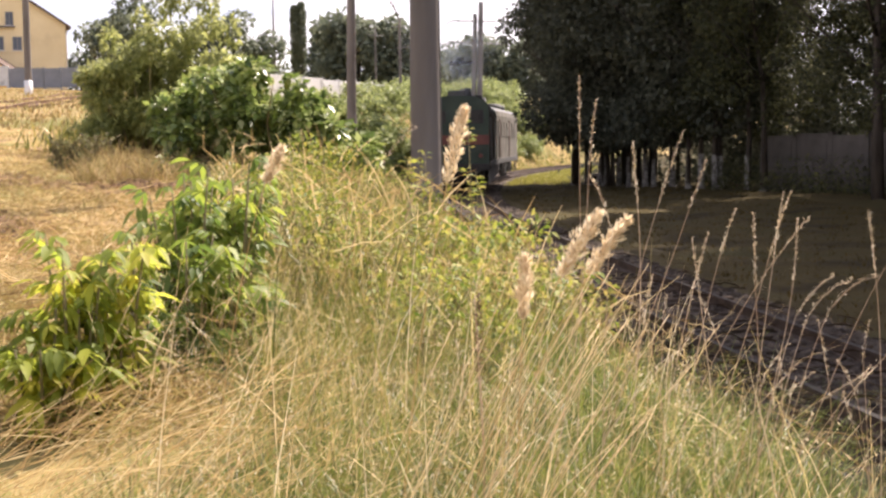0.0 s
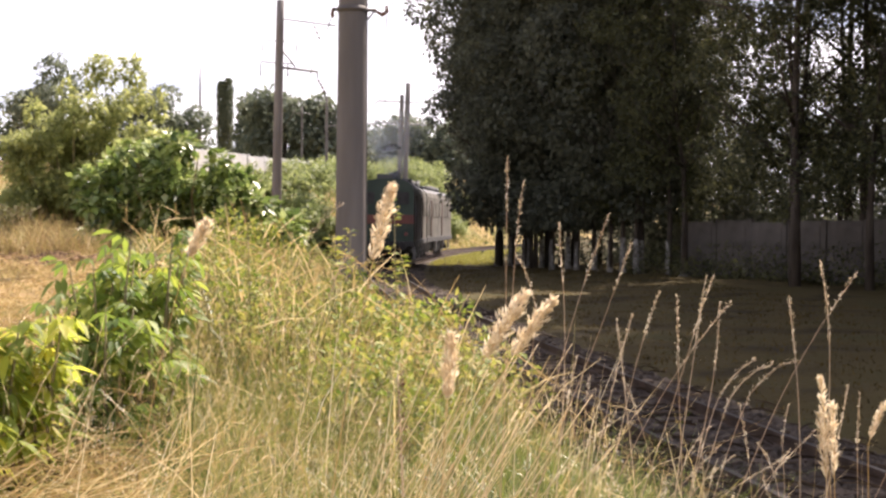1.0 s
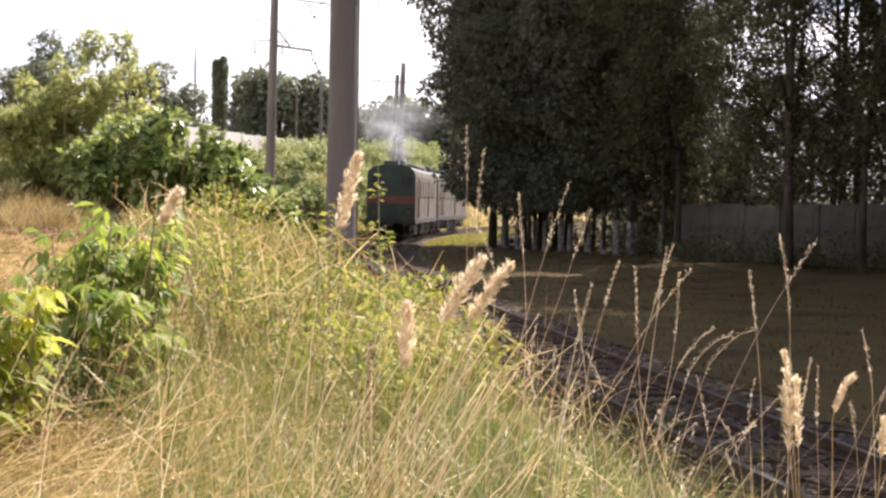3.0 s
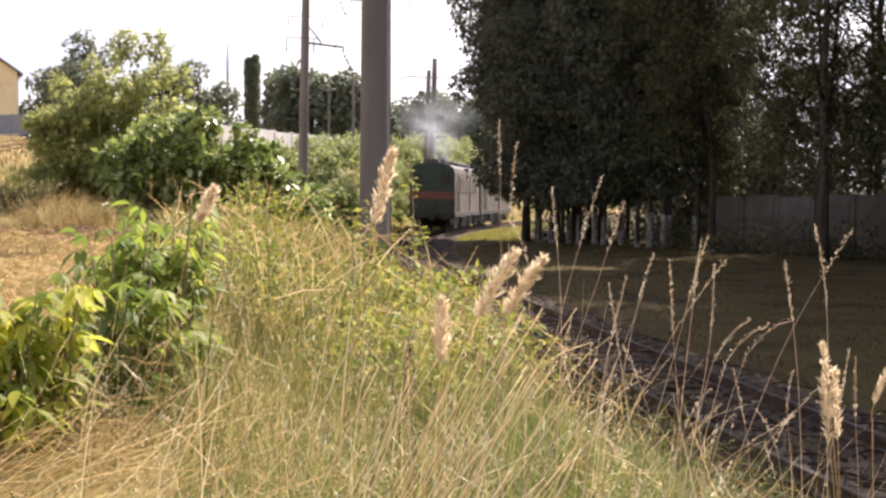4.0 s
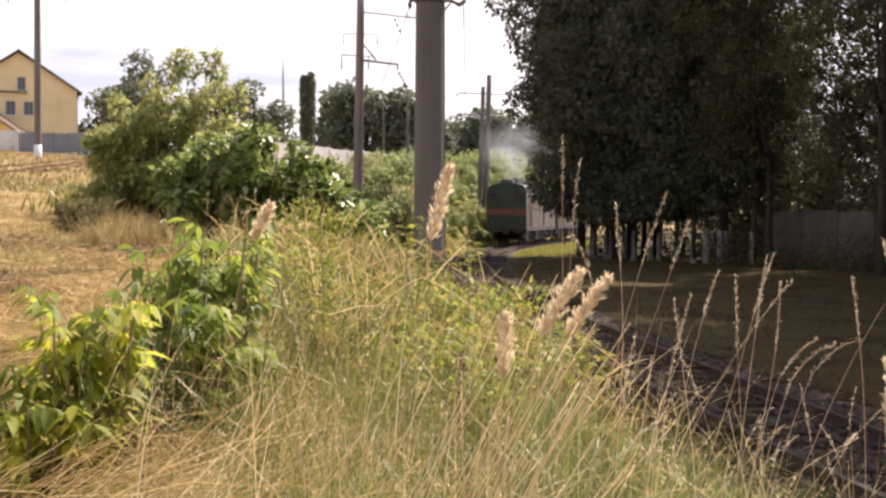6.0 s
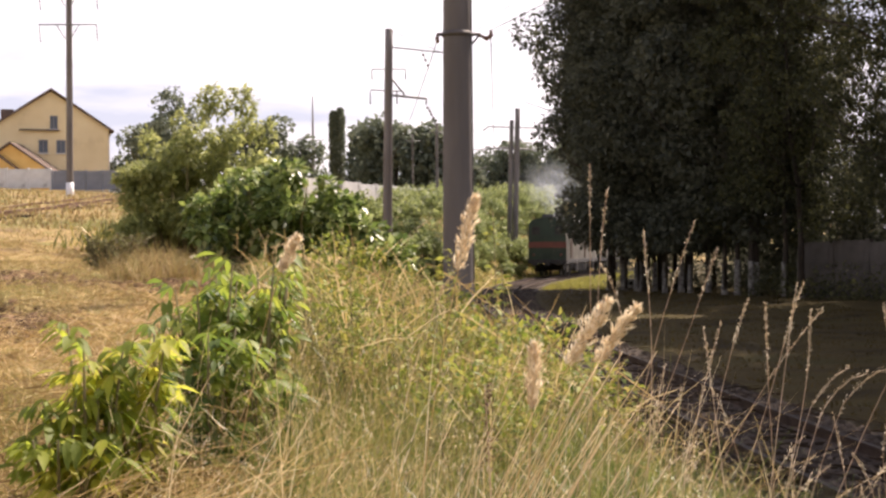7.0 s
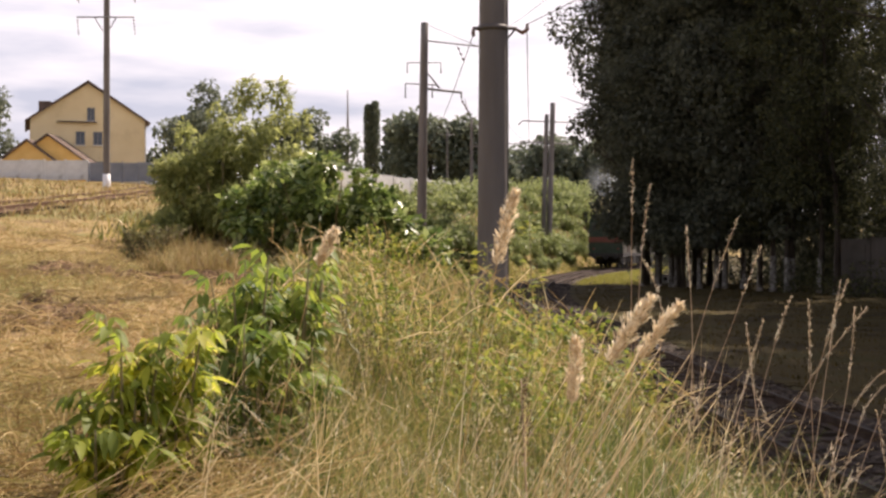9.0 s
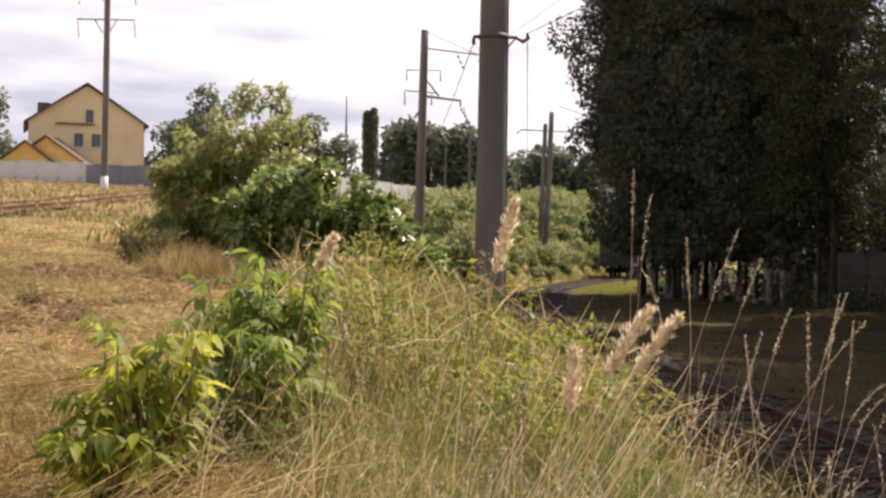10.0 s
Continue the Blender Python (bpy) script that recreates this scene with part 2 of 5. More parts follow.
def tube(bm, pts, radii, n=8, cap=True):
    """A tapered, bent tube through the points."""
    pts = [Vector(p) for p in pts]
    rings = []
    for i, p in enumerate(pts):
        d = (pts[min(i + 1, len(pts) - 1)] - pts[max(i - 1, 0)]).normalized()
        u = d.cross(Vector((0.31, 0.95, 0.05))).normalized()
        if u.length < 0.5:
            u = d.cross(Vector((1, 0, 0))).normalized()
        w = d.cross(u)
        rings.append([bm.verts.new(p + (u * math.cos(a) + w * math.sin(a)) * radii[i]) for a in (2 * math.pi * k / n for k in range(n))])
    for a, b in zip(rings, rings[1:]):
        for k in range(n):
            bm.faces.new((a[k], a[(k + 1) % n], b[(k + 1) % n], b[k])).smooth = True
    if cap:
        bm.faces.new(rings[0][::-1])
        bm.faces.new(rings[-1])


def prism(bm, outline, y0, y1):
    """Extrude an outline of (x, z) points from y0 to y1."""
    a = [bm.verts.new((x, y0, z)) for x, z in outline]
    b = [bm.verts.new((x, y1, z)) for x, z in outline]
    n = len(outline)
    bm.faces.new(a)
    bm.faces.new(b[::-1])
    for k in range(n):
        bm.faces.new((a[k], b[k], b[(k + 1) % n], a[(k + 1) % n]))
    bmesh.ops.recalc_face_normals(bm, faces=bm.faces[:])


def thing(name, m, label, category, group="", kind=""):
    ob = new(name)
    ob.empty_display_size = 0.2
    ob.matrix_world = m
    return tagged(ob, label, category, group, kind)


# ---- the lie of the land ----


def track_x(y):
    """The middle of the main track: nearly straight at first, then a bend of about 220 m to the right."""
    return 3.64 + np.where(y < 51, (51 - np.minimum(y, 51)) ** 2 / 1100, np.where(y > 52, (np.clip(y, 52, 150) - 52) ** 2 / 450 + np.maximum(y - 150, 0) * 0.436, 0))


def smooth(t):
    t = np.clip(t, 0, 1)
    return t * t * (3 - 2 * t)


def plateau(x, y):
    return 1.0 + 0.047 * np.clip(y, -30, 80) + 0.033 * np.clip(y - 80, 0, 120) + 0.05 * np.clip(-x - 3, 0, 60)


def ground_z(x, y):
    x, y = np.asarray(x, float), np.asarray(y, float)
    d = x - track_x(y)
    wide = 4.7 + 0.036 * np.clip(y, 0, 150)
    k = smooth((-d - 2.0) / (wide - 2.0))
    low = -0.27 + 0.012 * np.clip(d - 6, 0, 60)
    z = low * (1 - k) + plateau(x, y) * k
    bumps = 0.05 * np.sin(1.3 * x + 0.7 * y) * np.sin(0.9 * y - 0.5 * x) + 0.03 * np.sin(3.1 * x + 1.9 * y)
    return z + bumps * np.where(np.abs(d) < 2.4, 0.0, 1.0)


def on_ground(x, y):
    return float(ground_z(x, y))


def spread(n, x0, x1, y0, y1, rng, near=1.0):
    """Random places in a fan that opens away from the viewer; x0 and x1 are slopes x/y."""
    y = y0 + (y1 - y0) * rng.random(n) ** near
    x = (x0 + (x1 - x0) * rng.random(n)) * y
    return x, y


def blades(x, y, z, h, w, lean, phi, rng, segs=3):
    """Bent, tapering blades of grass as strips."""
    n = len(x)
    side = rng.random(n) * 2 * np.pi
    sx, sy = np.cos(side), np.sin(side)
    vs, qs = [], []
    for k in range(segs + 1):
        t = k / segs
        off = lean * h * t ** 1.8
        zz = z + h * t * np.sqrt(np.maximum(0.05, 1 - (lean * t) ** 2 * 0.8))
        ww = w * (1 - 0.88 * t ** 1.5) * 0.5
        cx, cy = x + np.cos(phi) * off, y + np.sin(phi) * off
        vs += [np.stack([cx - sx * ww, cy - sy * ww, zz], 1), np.stack([cx + sx * ww, cy + sy * ww, zz], 1)]
    v = np.stack(vs, 1).reshape(-1, 3)
    base = np.arange(n)[:, None] * 2 * (segs + 1)
    q = np.concatenate([base + np.array([[2 * k, 2 * k + 1, 2 * k + 3, 2 * k + 2]]) for k in range(segs)], 0)
    return v, q


def brow(x, y, h, rng):
    """Heights cut back below sight lines from the camera, so that the track shows over the weeds."""
    # dip below eye level by direction, set to fit the camera's view
    dip = np.interp(x / np.maximum(y, 1.0), (-0.1, 0.018, 0.042, 0.07, 0.09, 0.14), (0.005, 0.022, 0.047, 0.055, 0.064, 0.078))
    room = 2.42 - dip * y - ground_z(x, y)
    return np.where(y > 5.5, np.minimum(h, np.maximum(room, 0.10) * rng.uniform(0.75, 1.12, len(x))), h)


def grass(name, x, y, h, w, lean, phi, mat, label, seed, category="grass"):
    rng = np.random.default_rng(seed)
    if name in ("bank_weeds", "meadow_grass", "green_grass", "pale_stalks"):
        h = brow(x, y, h, rng)
    v, q = blades(x, y, ground_z(x, y) - 0.03, h, w, lean, phi, rng)
    return tagged(linked(name, np_mesh(name, v, q), mat), label, category, kind="stuff")


def leaf_mesh(name, c, direction, size, width, rng, droop=0.25, flat=False):
    """Pointed leaves folded along the midrib: c places, direction where each one points."""
    n = len(c)
    d = direction / np.maximum(1e-6, np.linalg.norm(direction, axis=1))[:, None]
    up = rng.normal(0, 0.45, (n, 3)) + np.array([0, 0, 1.0])
    s = np.cross(d, up)
    s /= np.maximum(1e-6, np.linalg.norm(s, axis=1))[:, None]
    nn = np.cross(s, d)
    size = np.asarray(size).reshape(-1, 1) * np.ones((n, 1))
    a = c
    tip = c + d * size - nn * size * droop
    mid = c + d * size * 0.45 - nn * size * 0.02
    l = mid + s * size * width * 0.5 + nn * size * 0.08
    r = mid - s * size * width * 0.5 + nn * size * 0.08
    if flat:
        v = np.stack([a, r, tip, l], 1).reshape(-1, 3)
        return np_mesh(name, v, np.arange(n)[:, None] * 4 + np.arange(4)[None])
    v = np.stack([a, r, mid, l, tip], 1).reshape(-1, 3)
    b = np.arange(n)[:, None] * 5
    q = np.concatenate([b + np.array([[0, 1, 4, 2]]), b + np.array([[0, 2, 4, 3]])], 0)
    return np_mesh(name, v, q)


def crown_points(blobs, n, rng, shell=0.55):
    """Places in a crown made of overlapping lumps (x, y, z, rx, ry, rz), more of them near the lumps' skins."""
    blobs = np.asarray(blobs, float)
    vol = blobs[:, 3] * blobs[:, 4] * blobs[:, 5]
    pick = rng.choice(len(blobs), n, p=vol / vol.sum())
    d = rng.normal(size=(n, 3))
    d /= np.linalg.norm(d, axis=1)[:, None]
    r = (shell + (1 - shell) * rng.random(n)) ** 0.7
    b = blobs[pick]
    return b[:, :3] + d * b[:, 3:] * r[:, None], d


M_WITHERED = material("withered_leaf", [(0.07, 0.06, 0.03), (0.14, 0.12, 0.05), (0.20, 0.21, 0.07)], 0.8, 3.0, island=True, translucent=0.3)
WEED_LEAF = material("weed_leaf", [(0.09, 0.14, 0.02), (0.22, 0.27, 0.04), (0.36, 0.36, 0.07), (0.42, 0.33, 0.10)], 0.62, 3.0, island=True, translucent=0.45)


def smoke_material():
    """Pale smoke that scatters light both ways and thins out towards the rim of each wisp."""
    m = bpy.data.materials.new("thin_smoke")
    m.use_nodes = True
    n, l = m.node_tree.nodes, m.node_tree.links
    n.remove(n["Principled BSDF"])
    co = n.new("ShaderNodeTexCoord")
    off = n.new("ShaderNodeVectorMath")
    off.operation = "SUBTRACT"
    off.inputs[1].default_value = (0.5, 0.5, 0.5)
    l.new(co.outputs["Generated"], off.inputs[0])
    ln = n.new("ShaderNodeVectorMath")
    ln.operation = "MULTIPLY"
    ln.inputs[1].default_value = (1, 0, 1)
    l.new(off.outputs[0], ln.inputs[0])
    r = n.new("ShaderNodeVectorMath")
    r.operation = "LENGTH"
    l.new(ln.outputs[0], r.inputs[0])
    fade = n.new("ShaderNodeMapRange")
    fade.interpolation_type = "SMOOTHSTEP"
    fade.inputs["From Min"].default_value, fade.inputs["From Max"].default_value = 0.08, 0.46
    fade.inputs["To Min"].default_value, fade.inputs["To Max"].default_value = 0.15, 0.0
    l.new(r.outputs["Value"], fade.inputs["Value"])
    no = n.new("ShaderNodeTexNoise")
    no.inputs["Scale"].default_value, no.inputs["Detail"].default_value = 0.9, 5.0
    l.new(co.outputs["Object"], no.inputs["Vector"])
    mul = n.new("ShaderNodeMath")
    mul.operation = "MULTIPLY"
    l.new(fade.outputs[0], mul.inputs[0])
    l.new(no.outputs["Fac"], mul.inputs[1])
    di, tr, cl = n.new("ShaderNodeBsdfDiffuse"), n.new("ShaderNodeBsdfTranslucent"), n.new("ShaderNodeBsdfTransparent")
    for b in (di, tr):
        b.inputs[0].default_value = (0.80, 0.86, 0.92, 1)
    both, out = n.new("ShaderNodeMixShader"), n.new("ShaderNodeMixShader")
    both.inputs[0].default_value = 0.6
    l.new(di.outputs[0], both.inputs[1])
    l.new(tr.outputs[0], both.inputs[2])
    l.new(mul.outputs[0], out.inputs[0])
    l.new(cl.outputs[0], out.inputs[1])
    l.new(both.outputs[0], out.inputs[2])
    l.new(out.outputs[0], n["Material Output"].inputs[0])
    return m


M_SMOKE = smoke_material()


M_STICK = material("dead_brushwood", [(0.03, 0.02, 0.013), (0.07, 0.048, 0.03), (0.14, 0.10, 0.066)], 0.95, 5.0, island=True)


def strewn(name, x, y, z, length, width, az, el, mat, label, category="grass"):
    """Straight stalks lying and leaning every way, each a thin strip."""
    d = np.stack([np.cos(az) * np.cos(el), np.sin(az) * np.cos(el), np.sin(el)], 1) * length[:, None] * 0.5
    s = np.cross(d, np.array([0.25, 1.0, 0.35]))
    s /= np.maximum(1e-6, np.linalg.norm(s, axis=1))[:, None]
    s *= width[:, None] * 0.5
    c = np.stack([x, y, z], 1)
    m = c + np.stack([0 * x, 0 * x, length * 0.06], 1)
    v = np.stack([c - d - s, c - d + s, m - s, m + s, c + d - s * 0.4, c + d + s * 0.4], 1).reshape(-1, 3)
    b = np.arange(len(x))[:, None] * 6
    q = np.concatenate([b + np.array([[0, 1, 3, 2]]), b + np.array([[2, 3, 5, 4]])], 0)
    return tagged(linked(name, np_mesh(name, v, q), mat), label, category, kind="stuff")

M_SOIL = material("dark_turned_soil", [(0.045, 0.027, 0.015), (0.10, 0.06, 0.032), (0.17, 0.105, 0.058)], 0.95, 6.0, island=True)


def lumps_on_ground(name, x, y, size, mat, label, category, seed, lift=0.0):
    """Uneven five-faced lumps half sunk in the ground."""
    rng = np.random.default_rng(seed)
    n = len(x)
    t = np.array([[-1, -1, -.3], [1, -1, -.3], [1, 1, -.3], [-1, 1, -.3], [-.6, -.6, .7], [.6, -.7, .5], [.7, .6, .8], [-.6, .7, .5]])
    v = t[None] * (1 + rng.uniform(-0.45, 0.45, (n, 8, 3))) * size[:, None, None] + np.stack([x, y, ground_z(x, y) + lift], 1)[:, None, :]
    f = np.array([[4, 5, 6, 7], [0, 1, 5, 4], [1, 2, 6, 5], [2, 3, 7, 6], [3, 0, 4, 7]])
    q = (np.arange(n)[:, None, None] * 8 + f[None]).reshape(-1, 4)
    return tagged(linked(name, np_mesh(name, v.reshape(-1, 3), q), mat), label, category, kind="stuff")

M_PALE = material("pale_stalk", [(0.60, 0.44, 0.21), (0.80, 0.62, 0.35), (0.88, 0.76, 0.52)], 0.45, 4.0, island=True, translucent=0.25)

# ---- ground ----


def build_ground():
    xs = np.concatenate([-np.geomspace(2600, 30, 26), np.arange(-28, 32, 0.8), np.geomspace(33, 2600, 26)])
    ys = np.concatenate([-np.geomspace(900, 8, 14), np.arange(-6, 40, 0.8), np.arange(40, 160, 2.0), np.geomspace(162, 3500, 30)])
    X, Y = np.meshgrid(xs, ys)
    Z = ground_z(X, Y)
    v = np.stack([X.ravel(), Y.ravel(), Z.ravel()], 1)
    nx = len(xs)
    i = (np.arange(len(ys) - 1)[:, None] * nx + np.arange(nx - 1)[None, :]).ravel()[:, None]
    me = np_mesh("ground", v, np.concatenate([i, i + 1, i + nx + 1, i + nx], 1))
    me.materials.append(M_GROUND)
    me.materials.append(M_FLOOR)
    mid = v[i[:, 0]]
    # from the track rightwards, the soil with shade in its colour
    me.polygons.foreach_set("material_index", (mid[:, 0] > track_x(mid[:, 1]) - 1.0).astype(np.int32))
    me.polygons.foreach_set("use_smooth", np.ones(len(me.polygons), bool))
    tagged(new("ground", me), "dry grassy railway bank with trodden soil and thatch", "ground", kind="structure")


build_ground()

# ---- tracks ----


def strip(name, path, half, z0, z1, mat, label):
    """A raised bed with sloped shoulders along a path of (x, y, z)."""
    v = []
    for k, p in enumerate(path):
        a, b = path[max(k - 1, 0)], path[min(k + 1, len(path) - 1)]
        d = Vector((b[0] - a[0], b[1] - a[1], 0)).normalized()
        s = Vector((d.y, -d.x, 0))
        for off, z in ((-half - 0.7, z0), (-half, z1), (half, z1), (half + 0.7, z0)):
            v.append((p[0] + s.x * off, p[1] + s.y * off, p[2] + z))
    q = [(4 * k + j, 4 * k + j + 1, 4 * k + j + 5, 4 * k + j + 4) for k in range(len(path) - 1) for j in range(3)]
    return tagged(linked(name, np_mesh(name, v, q), mat), label, "railway bed", kind="structure")


def rail_line(parent, path, mat_side, mat_top):
    """Two rails with foot, web and head along the path."""
    for side in (-0.76, 0.76):
        bm = bmesh.new()
        prof = [(-0.065, -0.17), (0.065, -0.17), (0.02, -0.14), (0.015, -0.05), (0.036, -0.04), (0.036, 0.0), (-0.036, 0.0), (-0.036, -0.04), (-0.015, -0.05), (-0.02, -0.14)]
        rings = []
        for k, p in enumerate(path):
            a, b = path[max(k - 1, 0)], path[min(k + 1, len(path) - 1)]
            d = Vector((b[0] - a[0], b[1] - a[1], 0)).normalized()
            s = Vector((d.y, -d.x, 0))
            rings.append([bm.verts.new(Vector(p) + s * (side + u) + Vector((0, 0, w))) for u, w in prof])
        for r0, r1 in zip(rings, rings[1:]):
            for j in range(10):
                f = bm.faces.new((r0[j], r0[(j + 1) % 10], r1[(j + 1) % 10], r1[j]))
                f.material_index = 1 if j == 5 else 0
        bmesh.ops.recalc_face_normals(bm, faces=bm.faces[:])
        ob = part("rail", bm, mat_side, parent)
        ob.data.materials.append(mat_top)


def sleepers(parent, path, step, mat):
    bm = bmesh.new()
    box(bm, -1.35, -0.12, -0.34, 1.35, 0.12, -0.16, 0.015)
    me = bpy.data.meshes.new("sleeper")
    bm.to_mesh(me)
    bm.free()
    me.materials.append(mat)
    rng = random.Random(5)
    acc = 0.0
    for a, b in zip(path, path[1:]):
        d = math.hypot(b[0] - a[0], b[1] - a[1])
        while acc < d:
            t = acc / d
            ob = new("sleeper", me)
            ob.parent = parent
            ob.matrix_local = pose(a[0] + (b[0] - a[0]) * t, a[1] + (b[1] - a[1]) * t, a[2] + (b[2] - a[2]) * t + rng.uniform(-0.012, 0.012), 0, 0, -math.degrees(math.atan2(b[0] - a[0], b[1] - a[1])) + rng.uniform(-1.5, 1.5))
            acc += step
        acc -= d


MAIN = [(float(track_x(y)), float(y), 0.0) for y in np.arange(-20, 190, 2.0)]
SPUR_Y = np.arange(8, 130, 3.0)
SPUR = [(-10.0 - 0.06 * y - 0.0003 * y * y, float(y), on_ground(-10.0 - 0.06 * y - 0.0003 * y * y, y) + 0.13) for y in SPUR_Y]


def build_tracks():
    strip("main_track_bed", MAIN, 1.7, -0.5, -0.20, M_BALLAST, "ballast bed of the main railway track, darkened for shade")
    main = thing("main_track", Matrix(), "curving railway track with polished steel rails on old sleepers", "railway track", kind="structure")
    rail_line(main, MAIN, M_RAIL, M_RAILTOP)
    sleepers(main, MAIN[13:90], 0.62, M_SLEEPER)
    spur = thing("spur_track", Matrix(), "rusty siding track half sunk in dry grass", "railway track", kind="structure")
    rail_line(spur, SPUR, M_RUST, M_RUST)
    sleepers(spur, [(x, y, z + 0.0) for x, y, z in SPUR[6:26]], 0.65, M_SLEEPER)
    # loose stones on the bed
    rng = np.random.default_rng(11)
    n = 9000
    y = 12 + 75 * rng.random(n) ** 1.6
    off = rng.uniform(-2.2, 2.2, n)
    x = track_x(y) + off
    z = np.where(np.abs(off) < 1.7, -0.20, -0.20 - (np.abs(off) - 1.7) * 0.42)
    s = rng.uniform(0.025, 0.07, n)
    t = np.array([[-1, -1, 0], [1, -1, 0], [1, 1, 0], [-1, 1, 0], [-.6, -.6, 1.0], [.6, -.7, .8], [.7, .6, 1.1], [-.6, .7, .7]])
    jit = 1 + rng.uniform(-0.3, 0.3, (n, 8, 3))
    v = (t[None] * jit * s[:, None, None]) + np.stack([x, y, z - 0.01], 1)[:, None, :]
    f = np.array([[4, 5, 6, 7], [0, 1, 5, 4], [1, 2, 6, 5], [2, 3, 7, 6], [3, 0, 4, 7]])
    q = (np.arange(n)[:, None, None] * 8 + f[None]).reshape(-1, 4)
    tagged(linked("ballast_stones", np_mesh("ballast_stones", v.reshape(-1, 3), q), M_STONE), "scattered dark ballast stones on the track bed", "ballast", kind="stuff")


build_tracks()

# ---- poles and wires ----


def insulator(parent, a, b, n=4, r=0.07):
    """A string of glazed discs between two points."""
    bm = bmesh.new()
    a, b = Vector(a), Vector(b)
    tube(bm, [a, b], [0.012, 0.012], 6)
    for k in range(n):
        c = a.lerp(b, (k + 0.7) / (n + 0.4))
        d = (b - a).normalized()
        tube(bm, [c - d * 0.045, c - d * 0.01, c + d * 0.035], [r * 0.45, r, r * 0.35], 10)
    part("insulator_string", bm, M_INSUL, parent)


def pole_shaft(parent, h, r0, r1, mat, lean=0.0, n=20):
    bm = bmesh.new()
    k = 9
    tube(bm, [(lean * h * t / k, 0, -0.6 + (h + 0.6) * t / k) for t in range(k + 1)], [r0 + (r1 - r0) * t / k for t in range(k + 1)], n)
    return part("shaft", bm, mat, parent)


def near_pole():
    x, y = 0.68, 20.0
    g = on_ground(x, y)
    p = thing("catenary_pole", pose(x, y, g), "thick round weathered concrete railway pole in the weeds", "pole", "railway poles")
    pole_shaft(p, 10.5, 0.232, 0.165, M_CONCRETE, 0.002, 40)
    zb = 5.5 - g
    bm = bmesh.new()
    tube(bm, [(0.01, 0, zb - 0.035), (0.01, 0, zb + 0.035)], [0.220, 0.220], 32)
    tube(bm, [(-0.27, 0, zb), (0.36, 0, zb)], [0.026, 0.026], 8)
    tube(bm, [(0.20, 0, zb - 0.17), (0.34, 0, zb - 0.01)], [0.014, 0.014], 6)
    part("steel_collar", bm, M_DARKSTEEL, p, "dark steel collar with bolted brackets")
    bm = bmesh.new()
    tube(bm, [(-0.27, 0, zb + 0.02), (-0.28, -0.03, zb - 0.07), (-0.27, -0.04, zb - 0.12)], [0.015, 0.032, 0.025], 8)
    part("small_insulator", bm, M_INSUL, p)
    bm = bmesh.new()
    tube(bm, [(0.3, 0, zb), (0.37, -0.02, zb - 0.03), (0.44, -0.04, zb - 0.07), (0.51, -0.05, zb - 0.02), (0.50, -0.05, zb + 0.06)], [0.016, 0.022, 0.034, 0.034, 0.02], 8)
    part("bracket_insulator", bm, M_INSUL, p)
    # white ring near the foot and the down lead on the sunny side
    bm = bmesh.new()
    tube(bm, [(0.235, -0.02, 0.1), (0.22, -0.02, zb), (0.195, -0.02, 9.6)], [0.012, 0.012, 0.012], 6)
    part("earth_wire", bm, M_STEEL, p)


def catenary_pole_2():
    x, y = -1.0, 55.0
    g = on_ground(x, y)
    p = thing("catenary_pole", pose(x, y, g), "slender concrete railway pole with brackets and hanging insulators", "pole", "railway poles")
    h = 11.15 - g
    pole_shaft(p, h, 0.205, 0.15, M_POLE, 0.016)
    z2, z3 = 8.5 - g, 9.55 - g
    bm = bmesh.new()
    tube(bm, [(0.1, 0, z2 + 0.02), (1.62, 0, z2 - 0.14)], [0.05, 0.05], 6)
    tube(bm, [(0.1, 0, z2 + 0.85), (0.75, 0, z2 + 0.02)], [0.035, 0.035], 6)
    tube(bm, [(1.62, 0, z2 - 0.12), (1.62, 0, z2 - 0.38)], [0.035, 0.035], 6)
    part("bracket", bm, M_STEEL, p)
    insulator(p, (1.62, 0, z2 - 0.42), (1.95, 0.1, z2 - 1.0))
    bm = bmesh.new()
    tube(bm, [(-0.62, 0, z2 + 0.22), (0.62, 0, z2 + 0.16)], [0.025, 0.025], 6)
    for sx in (-0.62, 0.45):
        tube(bm, [(sx, 0, z2 + 0.2), (sx, 0, z2 - 0.35)], [0.022, 0.03], 6)
    part("lower_crossarm", bm, M_STEEL, p)
    bm = bmesh.new()
    tube(bm, [(-0.55, 0, z3), (0.80, 0, z3)], [0.022, 0.022], 6)
    for sx in (-0.55, 0.80):
        tube(bm, [(sx, 0, z3), (sx, 0, z3 - 0.42)], [0.02, 0.028], 6)
    part("upper_crossarm", bm, M_STEEL, p)
    bm = bmesh.new()
    tube(bm, [(0.2, 0, h - 0.72), (2.35, 0, h - 0.95)], [0.03, 0.03], 6)
    tube(bm, [(0.2, 0, h - 0.05), (2.2, 0, h - 0.92)], [0.012, 0.012], 5)
    part("top_bracket", bm, M_STEEL, p)
    insulator(p, (1.45, 0, h - 0.9), (1.75, 0.05, h - 1.6), 3)


